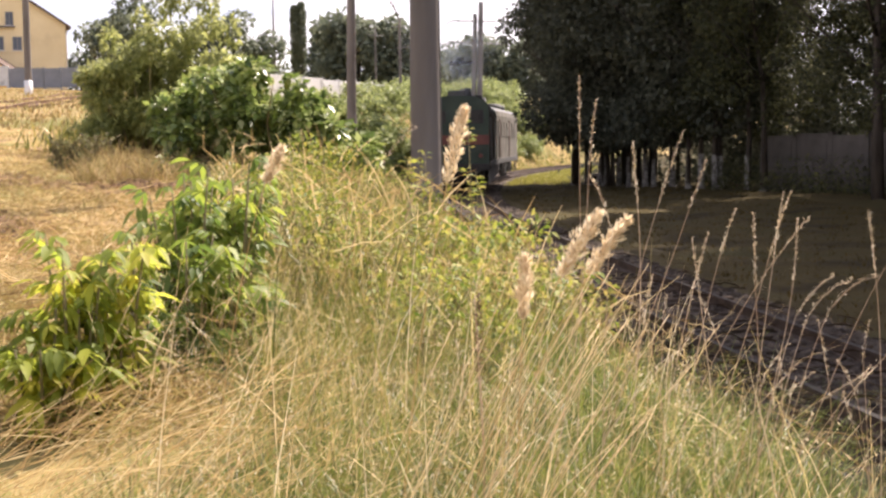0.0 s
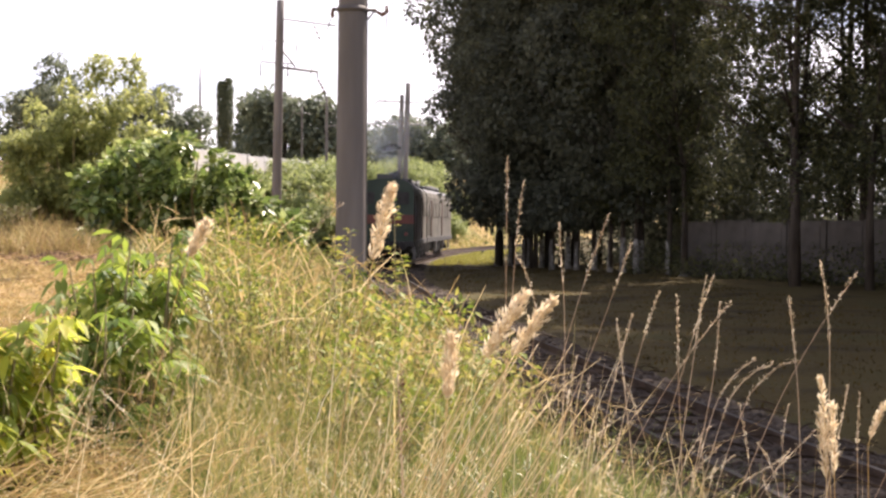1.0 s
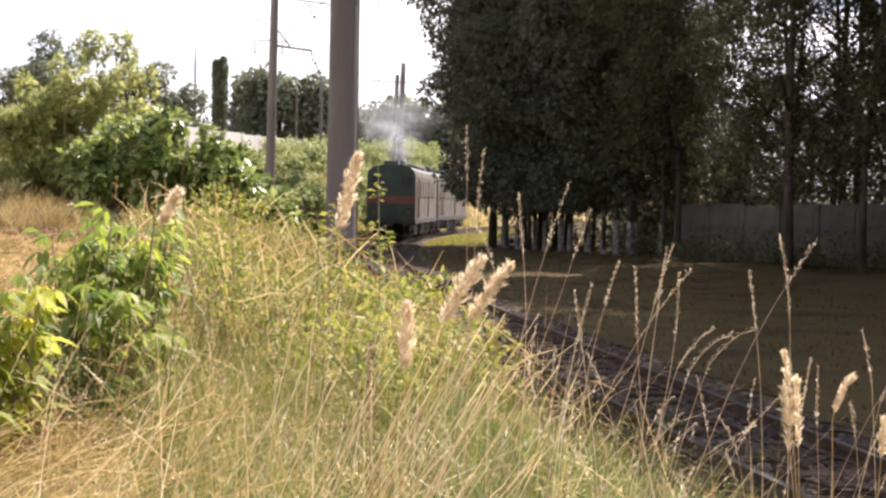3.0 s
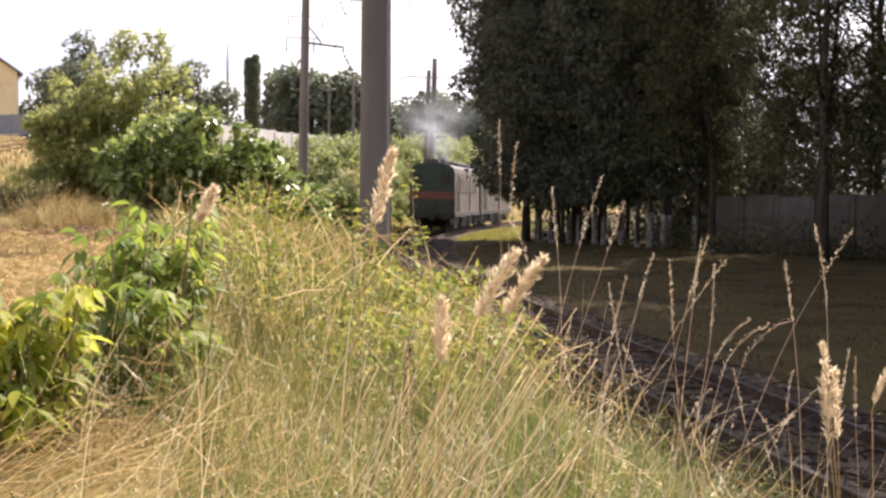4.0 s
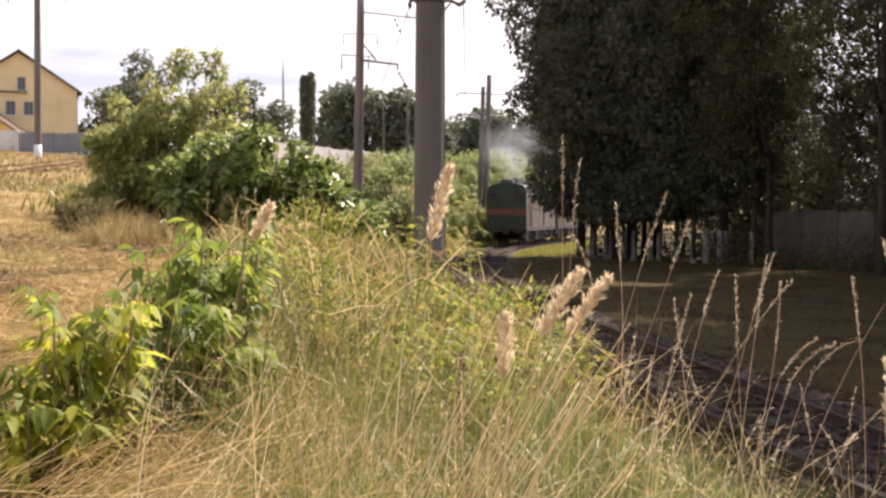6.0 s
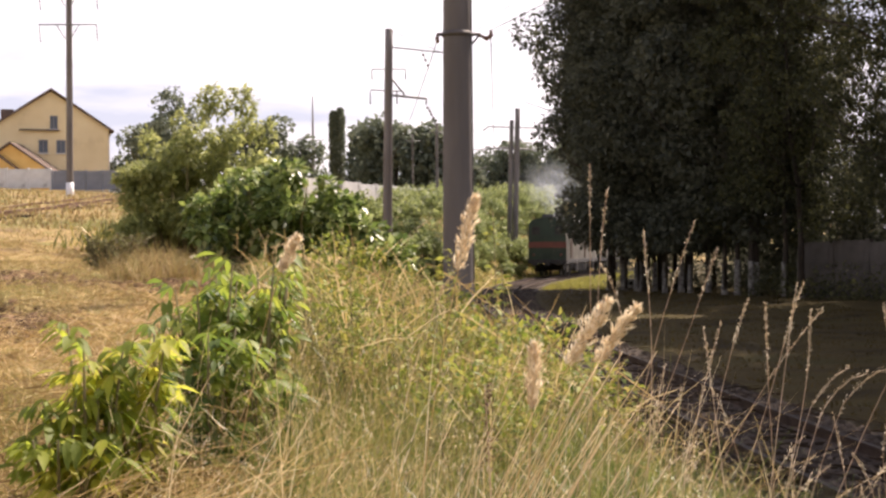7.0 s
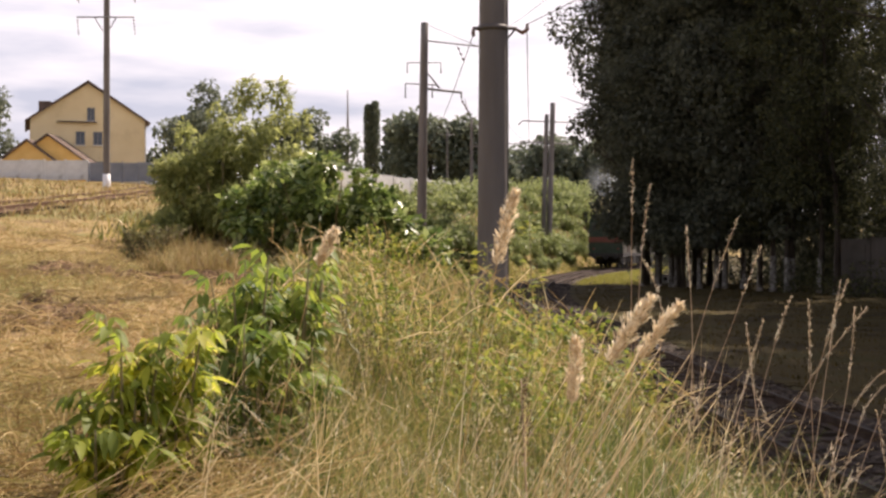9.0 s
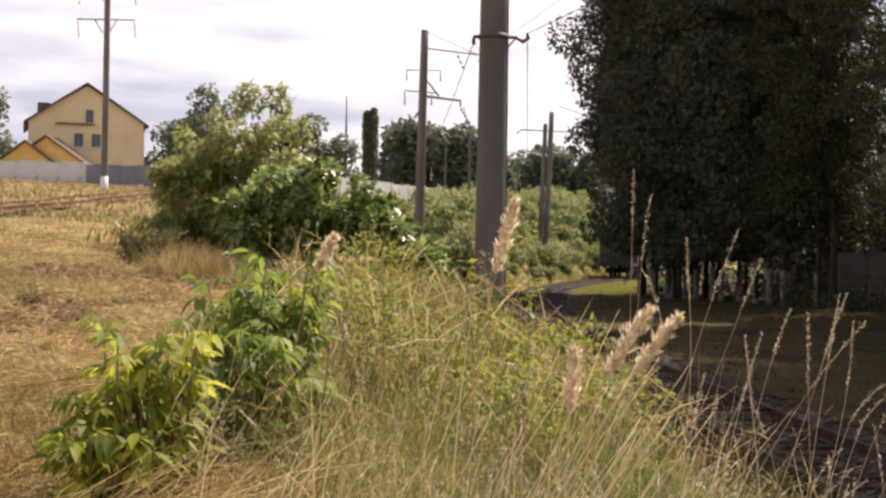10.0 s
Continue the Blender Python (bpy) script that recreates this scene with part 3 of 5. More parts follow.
def catenary_pair():
    y = 118.0
    for x, h, r, arms in ((8.32, 12.9, 0.21, ()), (8.80, 13.9, 0.25, (10.9, 9.05))):
        g = on_ground(x, y)
        p = thing("catenary_pole", pose(x, y, g), "far concrete railway pole standing in a close pair", "pole", "railway poles")
        pole_shaft(p, h + 0.4 - g, r * 1.05, r * 0.85, M_POLE, 0.03)
        for z in arms:
            bm = bmesh.new()
            tube(bm, [(-2.6, 0, z - 0.1), (-2.2, 0, z + 0.25), (2.4, 0, z + 0.1)], [0.05, 0.06, 0.06], 6)
            part("bracket", bm, M_STEEL, p)
        if not arms:
            bm = bmesh.new()
            tube(bm, [(0, 0, h - 1.9 - g), (-6.4, 0, h - 2.4 - g)], [0.04, 0.04], 6)
            part("span_rod", bm, M_STEEL, p)
            insulator(p, (-3.4, 0, h - 2.2 - g), (-3.0, 0, h - 3.4 - g), 3, 0.1)
    for x, y, top, r in ((1.95, 105, 11.8, 0.12), (0.1, 112, 11.7, 0.07)):
        g = on_ground(x, y)
        p = thing("line_pole", pose(x, y, g), "thin far pole above the dark trees", "pole", "railway poles")
        pole_shaft(p, top - g, r * 1.2, r * 0.8, M_POLE, 0, 10)
        bm = bmesh.new()
        tube(bm, [(-0.6, 0, top - g - 0.6), (0.6, 0, top - g - 0.6)], [0.03, 0.03], 5)
        part("crossarm", bm, M_STEEL, p)


def power_pole():
    x, y = -18.3, 74.0
    g = on_ground(x, y)
    p = thing("power_pole", pose(x, y, g), "tall brown power pole with a limewashed foot and crossarms", "pole")
    h = 17.5 - g
    pole_shaft(p, h, 0.19, 0.155, M_POLE, 0.002, 16)
    bm = bmesh.new()
    tube(bm, [(0, 0, -0.3), (0, 0, 0.75)], [0.215, 0.208], 16)
    part("limewashed_foot", bm, M_WHITE, p, "white limewashed foot")
    for z in (14.45 - g, 16.2 - g):
        bm = bmesh.new()
        tube(bm, [(-1.55, -0.2, z), (1.55, -0.2, z)], [0.04, 0.04], 6)
        tube(bm, [(-0.6, -0.2, z), (-0.15, -0.17, z - 0.75)], [0.03, 0.03], 5)
        tube(bm, [(0.6, -0.2, z), (0.15, -0.17, z - 0.75)], [0.03, 0.03], 5)
        part("crossarm", bm, M_STEEL, p)
        for sx in (-1.52, 1.52):
            insulator(p, (sx, -0.2, z - 0.05), (sx + 0.08, -0.2, z - 1.0), 5, 0.06)


def wires():
    def sag(a, b, drop, r, n=14):
        a, b = Vector(a), Vector(b)
        bm = bmesh.new()
        tube(bm, [a.lerp(b, k / n) - Vector((0, 0, drop * 4 * (k / n) * (1 - k / n))) for k in range(n + 1)], [r] * (n + 1), 5, False)
        tagged(part("overhead_wire", bm, M_DARKSTEEL), "thin dark overhead wire strung between railway poles", "wire", "overhead wires")
    sag((0.40, 19.9, 5.4), (-0.85, 55, 5.9), 0.25, 0.007)
    sag((1.18, 19.95, 5.5), (7.2, 118, 11.0), 1.3, 0.008)
    sag((1.18, 19.95, 5.55), (6.5, 2, 6.4), 0.15, 0.006)
    sag((0.95, 55, 7.4), (6.6, 118, 9.4), 0.9, 0.012)
    sag((1.3, 55, 10.0), (6.6, 118, 11.3), 0.9, 0.012)
    sag((0.75, 55, 8.1), (2.5, 105, 10.6), 0.5, 0.012)
    sag((1.3, 55, 10.3), (6.0, 8, 9.5), 0.8, 0.008)


near_pole()
catenary_pole_2()
catenary_pair()
power_pole()
wires()

# ---- house, fences and far things ----


def window(parent, x, z, w, h, y):
    f = bmesh.new()
    for a in ((-w / 2, -h / 2, w / 2, -h / 2 + 0.1), (-w / 2, h / 2 - 0.1, w / 2, h / 2), (-w / 2, -h / 2 + 0.1, -w / 2 + 0.09, h / 2 - 0.1), (w / 2 - 0.09, -h / 2 + 0.1, w / 2, h / 2 - 0.1), (-0.04, -h / 2 + 0.1, 0.04, h / 2 - 0.1)):
        box(f, x + a[0], y - 0.06, z + a[1], x + a[2], y + 0.05, z + a[3])
    win = part("window", f, M_STEEL, parent)
    for sx in (-1, 1):
        g = bmesh.new()
        box(g, x + sx * 0.04, y - 0.02, z - h / 2 + 0.1, x + sx * (w / 2 - 0.09), y + 0.02, z + h / 2 - 0.1)
        part("pane", g, M_GLASS, win)
    s = bmesh.new()
    box(s, x - w / 2 - 0.1, y - 0.18, z - h / 2 - 0.08, x + w / 2 + 0.1, y + 0.02, z - h / 2)
    part("sill", s, M_WHITE, win)


def house():
    x, y = -40.15, 154.0
    g = 9.2
    p = thing("house", pose(x, y, g, 0, 0, 17), "three-storey yellow plastered house with brown gable roof", "house")
    eave, ridge, hw = 6.85, 11.0, 6.25
    bm = bmesh.new()
    prism(bm, [(-hw, -2), (hw, -2), (hw, eave), (0, ridge - 0.1), (-hw, eave)], 0, 15)
    part("wall", bm, M_PLASTER, p)
    for s in (-1, 1):
        bm = bmesh.new()
        e = Vector((s * (hw + 0.55), eave - 0.42))
        prism(bm, [(0, ridge), (e.x, e.y), (e.x, e.y + 0.22), (0, ridge + 0.24)], -0.55, 15.5)
        part("roof", bm, M_ROOF, p)
    bm = bmesh.new()
    box(bm, -5.3, 3.0, 7.2, -3.9, 5.0, 9.1, 0.03)
    part("dormer", bm, M_ROOF, p)
    for wx, wz, w, h in ((-0.85, 4.75, 1.0, 1.5), (1.05, 4.75, 1.0, 1.5), (0.30, 7.45, 0.85, 1.5), (1.15, 1.4, 1.1, 1.5), (-0.9, 1.4, 1.1, 1.5)):
        window(p, wx, wz, w, h, -0.02)
    bm = bmesh.new()
    box(bm, -3.4, -0.5, 6.5, 0.9, -0.01, 6.62)
    part("ledge", bm, M_ROOF, p)
    bm = bmesh.new()
    tube(bm, [(hw + 0.25, -0.15, eave - 0.5), (hw + 0.05, -0.12, eave - 1.0), (hw + 0.05, -0.12, 0)], [0.06, 0.06, 0.06], 6)
    part("downpipe", bm, M_WHITE, p)
    # low annexe with two small gables
    a = thing("annexe", pose(-44.0, 147.5, 9.0), "low orange-yellow annexe with two small brown gables", "outbuilding")
    for cx, w, top in ((1.2, 4.1, 4.75), (-0.9, 3.0, 4.15)):
        yy = -0.4 if cx < 0 else 0.0
        bm = bmesh.new()
        prism(bm, [(cx - w, -1), (cx + w, -1), (cx + w, 1.9), (cx, top), (cx - w, 1.9)], yy, 4.5)
        part("wall", bm, M_ANNEX, a)
        for s in (-1, 1):
            bm = bmesh.new()
            prism(bm, [(cx, top + 0.02), (cx + s * (w + 0.45), 1.62), (cx + s * (w + 0.45), 1.84), (cx, top + 0.26)], yy - 0.35, 4.6)
            part("roof", bm, M_ROOF, a)


def panel_fence(name, a, b, n, h, mat, label, group, post=0.2, ledge=True, zs=None):
    """Concrete panels between posts from a to b, standing on the ground."""
    a, b = Vector(a), Vector(b)
    d = (b - a) / n
    ang = math.degrees(math.atan2(d.y, d.x))
    root = thing(name, pose(a.x, a.y, 0), label, "fence", group)
    L = d.length
    bm = bmesh.new()
    box(bm, 0.08, -0.06, 0, L - 0.08, 0.06, h, 0.02)
    if ledge:
        box(bm, 0.25, -0.09, 0.3, L - 0.25, -0.05, h * 0.46, 0.015)
        box(bm, 0.25, -0.09, h * 0.52, L - 0.25, -0.05, h - 0.25, 0.015)
    me = bpy.data.meshes.new("panel")
    bm.to_mesh(me)
    bm.free()
    bm = bmesh.new()
    box(bm, -post / 2, -0.12, -0.5, post / 2, 0.12, h + 0.08, 0.02)
    mp = bpy.data.meshes.new("post")
    bm.to_mesh(mp)
    bm.free()
    rng = random.Random(n)
    for k in range(n + 1):
        q = a + d * k
        z = q.z if zs else on_ground(q.x, q.y)
        if k < n:
            o = linked("panel", me, mat, root)
            o.matrix_local = pose(q.x - a.x, q.y - a.y, z + rng.uniform(-0.06, 0.04), 0, 0, ang + rng.uniform(-0.6, 0.6))
        o = linked("post", mp, mat, root)
        o.matrix_local = pose(q.x - a.x, q.y - a.y, z + rng.uniform(-0.04, 0.04), rng.uniform(-1, 1), rng.uniform(-1, 1), ang)
    return root


def far_fences():
    panel_fence("concrete_fence", (-54, 145.5, 9.0), (-37.9, 145, 8.9), 7, 2.05, M_WALLC, "pale grey concrete panel fence before the house", "yard fences", zs=True)
    panel_fence("metal_fence", (-37.7, 145, 8.7), (-27, 144, 8.7), 6, 2.0, M_DARKFENCE, "dark blue-grey sheet metal fence beside the house", "yard fences", 0.1, False, zs=True)
    panel_fence("concrete_wall", (-11, 86, 5.0), (3.2, 117, 5.0), 12, 2.2, M_WALLC, "long white concrete panel wall above the bank", "bank walls", zs=True)
    panel_fence("concrete_wall", (4.2, 122, 4.5), (13, 146, 4.5), 9, 2.2, M_WALLC, "white concrete panel wall receding along the bend", "bank walls", zs=True)
    panel_fence("old_fence", (19.5, 68.5, 0), (28.5, 44, 0), 10, 2.7, M_SHADEWALL, "old grey concrete panel fence, darkened for shade, behind the tree row", "woodland fence", 0.3)


def mast_and_tower():
    p = thing("radio_mast", pose(-21.5, 300, on_ground(-21.5, 300) - 0.1), "thin distant steel lattice mast", "mast")
    bm = bmesh.new()
    tube(bm, [(0, 0, 0), (0, 0, 16), (0, 0, 26)], [0.55, 0.32, 0.12], 4)
    part("lattice", bm, M_POLE, p)


house()
far_fences()
mast_and_tower()


def marker_sign():
    x, y = 13.4, 84.0
    p = thing("marker_sign", pose(x, y, on_ground(x, y), 0, 0, 10), "small white square trackside marker plate on a short post", "sign")
    bm = bmesh.new()
    tube(bm, [(0, 0, -0.2), (0, 0, 0.45)], [0.035, 0.035], 8)
    part("post", bm, M_STEEL, p)
    bm = bmesh.new()
    box(bm, -0.24, -0.05, 0.1, 0.24, -0.02, 0.62, 0.008)
    plate = part("plate", bm, M_WHITE, p)
    bm = bmesh.new()
    box(bm, -0.12, -0.058, 0.25, 0.12, -0.051, 0.47)
    part("bar", bm, M_LOCO_DARK, plate)


marker_sign()

# ---- locomotive ----


def loco_unit(label):
    """One section of a diesel engine, its rear end at y = 0, its middle line along +y, rail level at z = 0."""
    L = 16.4
    p = thing("locomotive", Matrix(), label, "locomotive", "engine sections")
    hw = 1.52
    sect = [(-hw, 1.35), (hw, 1.35), (hw, 4.05), (hw - 0.10, 4.35), (hw - 0.38, 4.58), (0.5, 4.72), (-0.5, 4.72), (-hw + 0.38, 4.58), (-hw + 0.10, 4.35), (-hw, 4.05)]
    bm = bmesh.new()
    prism(bm, sect, 0.0, L)
    for f in bm.faces:
        c = f.calc_center_median()
        # sides take the tone that stands in for sunlight
        if abs(f.normal.x) > 0.8:
            f.material_index = 1
        elif f.normal.z > 0.3:
            f.material_index = 2
    body = part("body", bm, M_LOCO_GREEN, p)
    body.data.materials.append(M_LOCO_SIDE)
    body.data.materials.append(M_LOCO_ROOF)
    bm = bmesh.new()
    box(bm, -hw - 0.012, -0.048, 2.3, hw + 0.012, -0.004, 2.78)
    part("stripe", bm, M_LOCO_RED, p, "faded red stripe across the end")
    for s in (-1, 1):
        bm = bmesh.new()
        for k in range(7):
            y0 = 1.2 + k * 2.05
            box(bm, s * (hw + 0.003), y0, 2.75, s * (hw + 0.04), y0 + 1.45, 3.7, 0.01)
        # dark tone on the unlit left, lit tone on the right
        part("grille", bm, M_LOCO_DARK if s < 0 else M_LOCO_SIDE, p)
        bm = bmesh.new()
        tube(bm, [(s * (hw + 0.1), 0.15, 1.5), (s * (hw + 0.1), 0.15, 3.6)], [0.025, 0.025], 6)
        part("handrail", bm, M_STEEL, p)
        for k in range(4):
            bm = bmesh.new()
            box(bm, s * 0.95, 0.2 + k * 4.4, 1.02, s * 1.45, 0.6 + k * 4.4, 1.34, 0.02)
            part("step", bm, M_LOCO_DARK, p)
    bm = bmesh.new()
    box(bm, -hw - 0.05, -0.15, 1.05, hw + 0.05, L + 0.15, 1.36, 0.03)
    part("underframe", bm, M_LOCO_DARK, p)
    bm = bmesh.new()
    box(bm, -0.45, -0.02, 1.5, 0.45, 0.0 - 0.035, 3.55, 0.01)
    part("gangway_door", bm, M_LOCO_GREEN, p)
    for sx in (-1, 1):
        bm = bmesh.new()
        box(bm, sx * 0.62, -0.025, 3.35, sx * 1.25, -0.008, 4.0, 0.02)
        part("end_window", bm, M_LOCO_DARK, p)
        bm = bmesh.new()
        tube(bm, [(sx * 0.95, -0.1, 1.12), (sx * 0.95, -0.55, 1.12)], [0.12, 0.10], 12)
        tube(bm, [(sx * 0.95, -0.55, 1.12), (sx * 0.95, -0.62, 1.12)], [0.24, 0.23], 16)
        part("buffer", bm, M_LOCO_DARK, p)
        bm = bmesh.new()
        tube(bm, [(sx * 1.1, -0.02, 1.75), (sx * 1.1, -0.12, 1.75)], [0.11, 0.11], 12)
        part("tail_lamp", bm, M_LOCO_RED, p)
    bm = bmesh.new()
    box(bm, -0.2, -0.5, 0.85, 0.2, -0.1, 1.25, 0.04)
    part("coupler", bm, M_LOCO_DARK, p)
    bm = bmesh.new()
    box(bm, -1.3, 6.2, 0.35, 1.3, 10.2, 1.1, 0.1)
    part("fuel_tank", bm, M_LOCO_DARK, p)
    for c in (3.4, 13.0):
        bm = bmesh.new()
        for s in (-1, 1):
            box(bm, s * 0.98, c - 2.7, 0.5, s * 1.16, c + 2.7, 0.95, 0.03)
        box(bm, -1.0, c - 0.5, 0.5, 1.0, c + 0.5, 0.9)
        bogie = part("bogie", bm, M_LOCO_DARK, p)
        for k in (-1.85, 0, 1.85):
            bm = bmesh.new()
            for s in (-1, 1):
                tube(bm, [(s * 0.70, c + k, 0.525), (s * 0.84, c + k, 0.525)], [0.525, 0.525], 24)
                tube(bm, [(s * 0.84, c + k, 0.525), (s * 1.3, c + k, 0.525)], [0.16, 0.15], 10)
            tube(bm, [(-0.7, c + k, 0.525), (0.7, c + k, 0.525)], [0.09, 0.09], 8)
            part("wheelset", bm, M_LOCO_DARK, bogie)
    for y0, r, h in ((3.2, 0.32, 0.42), (5.0, 0.16, 0.55), (7.6, 0.75, 0.22), (9.6, 0.75, 0.22), (12.2, 0.75, 0.2)):
        bm = bmesh.new()
        tube(bm, [(0.25, y0, 4.6), (0.25, y0, 4.74 + h)], [r, r * 0.95], 16)
        part("roof_vent", bm, M_LOCO_ROOF, p)
    bm = bmesh.new()
    box(bm, -0.55, 0.6, 4.7, 0.35, 1.7, 5.0, 0.05)
    part("exhaust_hood", bm, M_LOCO_ROOF, p)
    for y0 in (1.9, 8.9):
        bm = bmesh.new()
        box(bm, hw + 0.004, y0, 1.45, hw + 0.05, y0 + 0.85, 3.85, 0.02)
        part("side_door", bm, M_LOCO_DOOR, p, "dark brown side door")
    for y0 in (0.25, 4.75, 9.25, 13.8):
        bm = bmesh.new()
        for z in (0.42, 0.72, 1.0):
            box(bm, hw - 0.12, y0, z, hw + 0.06, y0 + 0.5, z + 0.035)
        for y in (y0 - 0.03, y0 + 0.5):
            box(bm, hw - 0.04, y, 0.38, hw + 0.05, y + 0.035, 1.36)
        part("ladder", bm, M_STEEL, p, "pale metal step ladder")
    return p


rear_unit = loco_unit("green diesel engine section with red stripe, its end darkened for shade")
front_unit = loco_unit("leading green diesel engine section with grimy bogies")


def smoke_cloud():
    """Thin crumpled wisps of smoke, each one sheet, spreading as they rise."""
    p = thing("exhaust_smoke", Matrix(), "thin blue-grey exhaust smoke above the engine", "smoke")
    rng = random.Random(3)
    for k in range(11):
        t = k / 10
        bm = bmesh.new()
        bmesh.ops.create_grid(bm, x_segments=14, y_segments=14, size=1.0)
        sc = 0.75 + 1.6 * t
        o = Vector((rng.uniform(-1.4, 0.9) * (0.2 + t) + 0.4 - 0.9 * t, 2.4 + 0.5 * k, 5.0 + 3.6 * t))
        drop = []
        for v in bm.verts:
            q = v.co.copy()
            r = q.length
            if r > 1.02:
                drop.append(v)
            v.co = o + Vector((q.x * sc * 1.35, 0.35 * sc * noise.noise(q * 2.0 + Vector((0, k, 0))), q.y * sc))
        bmesh.ops.delete(bm, geom=drop, context="VERTS")
        for f in bm.faces:
            f.smooth = True
        part("wisp", bm, M_SMOKE, p)
    return p


smoke = smoke_cloud()

# ---- plants ----


def tree_mesh(seed, h, r, blobs, n_leaf, leaf, trunk_r, mat_leaf, lean=0.0, limbs=9, clear=0.25):
    rng = random.Random(seed)
    bm = bmesh.new()
    pts = [(lean * h * (k / 7) ** 1.5 + rng.uniform(-0.12, 0.12) * (k > 0), rng.uniform(-0.12, 0.12) * (k > 0), h * 0.86 * k / 7 - (0.3 if k == 0 else 0)) for k in range(8)]
    tube(bm, pts, [trunk_r * (1.25 if k == 0 else 1 - k / 7.6) for k in range(8)], 9)
    for k in range(limbs):
        i = rng.randrange(2, 7)
        a = rng.uniform(0, 2 * math.pi)
        o = Vector(pts[i])
        ln = r * rng.uniform(0.6, 1.0)
        mid = o + Vector((math.cos(a) * ln * 0.5, math.sin(a) * ln * 0.5, ln * 0.35))
        end = o + Vector((math.cos(a) * ln, math.sin(a) * ln, ln * rng.uniform(0.5, 0.9)))
        rr = trunk_r * (1 - i / 8) * 0.6
        tube(bm, [o, mid, end], [rr, rr * 0.6, rr * 0.2], 6)
    me = bpy.data.meshes.new("trunk")
    bm.to_mesh(me)
    bm.free()
    g = np.random.default_rng(seed)
    c, d = crown_points(blobs, n_leaf, g)
    direction = d * 0.6 + g.normal(0, 0.7, c.shape) + np.array([0, 0, -0.25])
    cm = leaf_mesh("crown", c, direction, g.uniform(leaf * 0.6, leaf * 1.4, n_leaf), 0.75, g, 0.25, True)
    cm.materials.append(mat_leaf)
    return me, cm


def lumps(seed, n, h0, h1, r, size):
    rng = random.Random(seed)
    out = []
    for k in range(n):
        t = (k + rng.random()) / n
        z = h0 + (h1 - h0) * t
        w = r * (0.55 + 0.9 * math.sin(math.pi * min(0.97, 0.12 + 0.80 * t))) * 0.62
        a = rng.uniform(0, 2 * math.pi)
        q = w * rng.uniform(0.4, 1.0)
        s = size * rng.uniform(0.7, 1.3)
        out.append((math.cos(a) * q, math.sin(a) * q, z, s, s, s * 0.75))
    return out


def woodland():
    kinds = []
    for seed, h, r in ((1, 22, 5.0), (2, 25, 5.2), (3, 20, 4.6), (4, 23, 4.8)):
        bl = lumps(seed, 42, 3.4, h, r, 1.75)
        tr, cr = tree_mesh(seed, h, r, bl, 15000, 0.27, 0.135, M_WOOD_LEAF, 0.0, 11)
        tr.materials.append(M_BARK)
        bm = bmesh.new()
        tube(bm, [(0, 0, -0.2), (0, 0, 0.25), (0, 0, 0.9), (0, 0, 1.8)], [0.23, 0.17, 0.155, 0.145], 12, False)
        lm = bpy.data.meshes.new("limewash_band")
        bm.to_mesh(lm)
        bm.free()
        lm.materials.append(M_LIME)
        kinds.append((tr, cr, lm))
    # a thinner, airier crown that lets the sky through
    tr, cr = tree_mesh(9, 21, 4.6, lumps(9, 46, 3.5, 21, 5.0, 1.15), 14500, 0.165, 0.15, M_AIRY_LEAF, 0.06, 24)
    tr.materials.append(M_BARK)
    kinds.append((tr, cr, kinds[0][2]))
    # tall tree, its crown raised above the view to block the sun
    tr, cr = tree_mesh(10, 25, 5.6, lumps(10, 36, 13.0, 25, 6.2, 1.9), 12500, 0.32, 0.20, M_WOOD_LEAF, 0.0, 8)
    tr.materials.append(M_BARK)
    kinds.append((tr, cr, kinds[0][2]))
    # a crown that starts well above the line
    tr, cr = tree_mesh(11, 22, 5.0, lumps(11, 32, 8.6, 22, 5.2, 1.7), 12500, 0.27, 0.16, M_WOOD_LEAF, 0.0, 11)
    tr.materials.append(M_BARK)
    kinds.append((tr, cr, kinds[0][2]))
    rng = random.Random(21)
    spots = [(11.9, 82.5, True, 1.08, 6), (12.6, 80.8, True, 0.78, 1), (13.2, 80.5, True, 0.95, 0), (14.2, 84.0, True, 1.05, 3), (12.4, 84.5, True, 1.0, 6)]
    # front row along the line, with limewashed feet, then the wood behind it
    for k in range(13):
        t = k / 12
        spots.append((12.9 + 6.1 * t + rng.uniform(-0.3, 0.3), 82 - 15 * t + rng.uniform(-1, 1), True, 0.85 + 0.2 * rng.random(), k % 4 if k < 9 else 4))
    for x, y in ((21.0, 57.0), (22.3, 52.0), (24.6, 53.5), (25.6, 48.5), (27.5, 51.0), (24.6, 60.5), (22.4, 60.5)):
        spots.append((x, y, False, 0.95 + 0.2 * rng.random(), 4))
    # high crowns above the view, added to shade track and verge
    for x, y in ((19.0, 33.0), (18.6, 26.5), (21.2, 41.0), (20.0, 54.0), (24.0, 46.0), (27.5, 57.0), (30.0, 52.0), (26.0, 63.0), (31.5, 61.0), (28.5, 45.0), (24.5, 58.0), (33.0, 46.0)):
        spots.append((x, y, False, 0.95 + 0.2 * rng.random(), 5))
    # young dense growth that closes the gap behind the fence
    for x, y, sc, kind_no in ((20.6, 75.5, 0.42, 3), (21.9, 71.5, 0.42, 0), (23.6, 68.0, 0.44, 2), (25.4, 65.5, 0.40, 1), (27.6, 60.5, 0.40, 3)):
        spots.append((x, y, False, sc, kind_no))
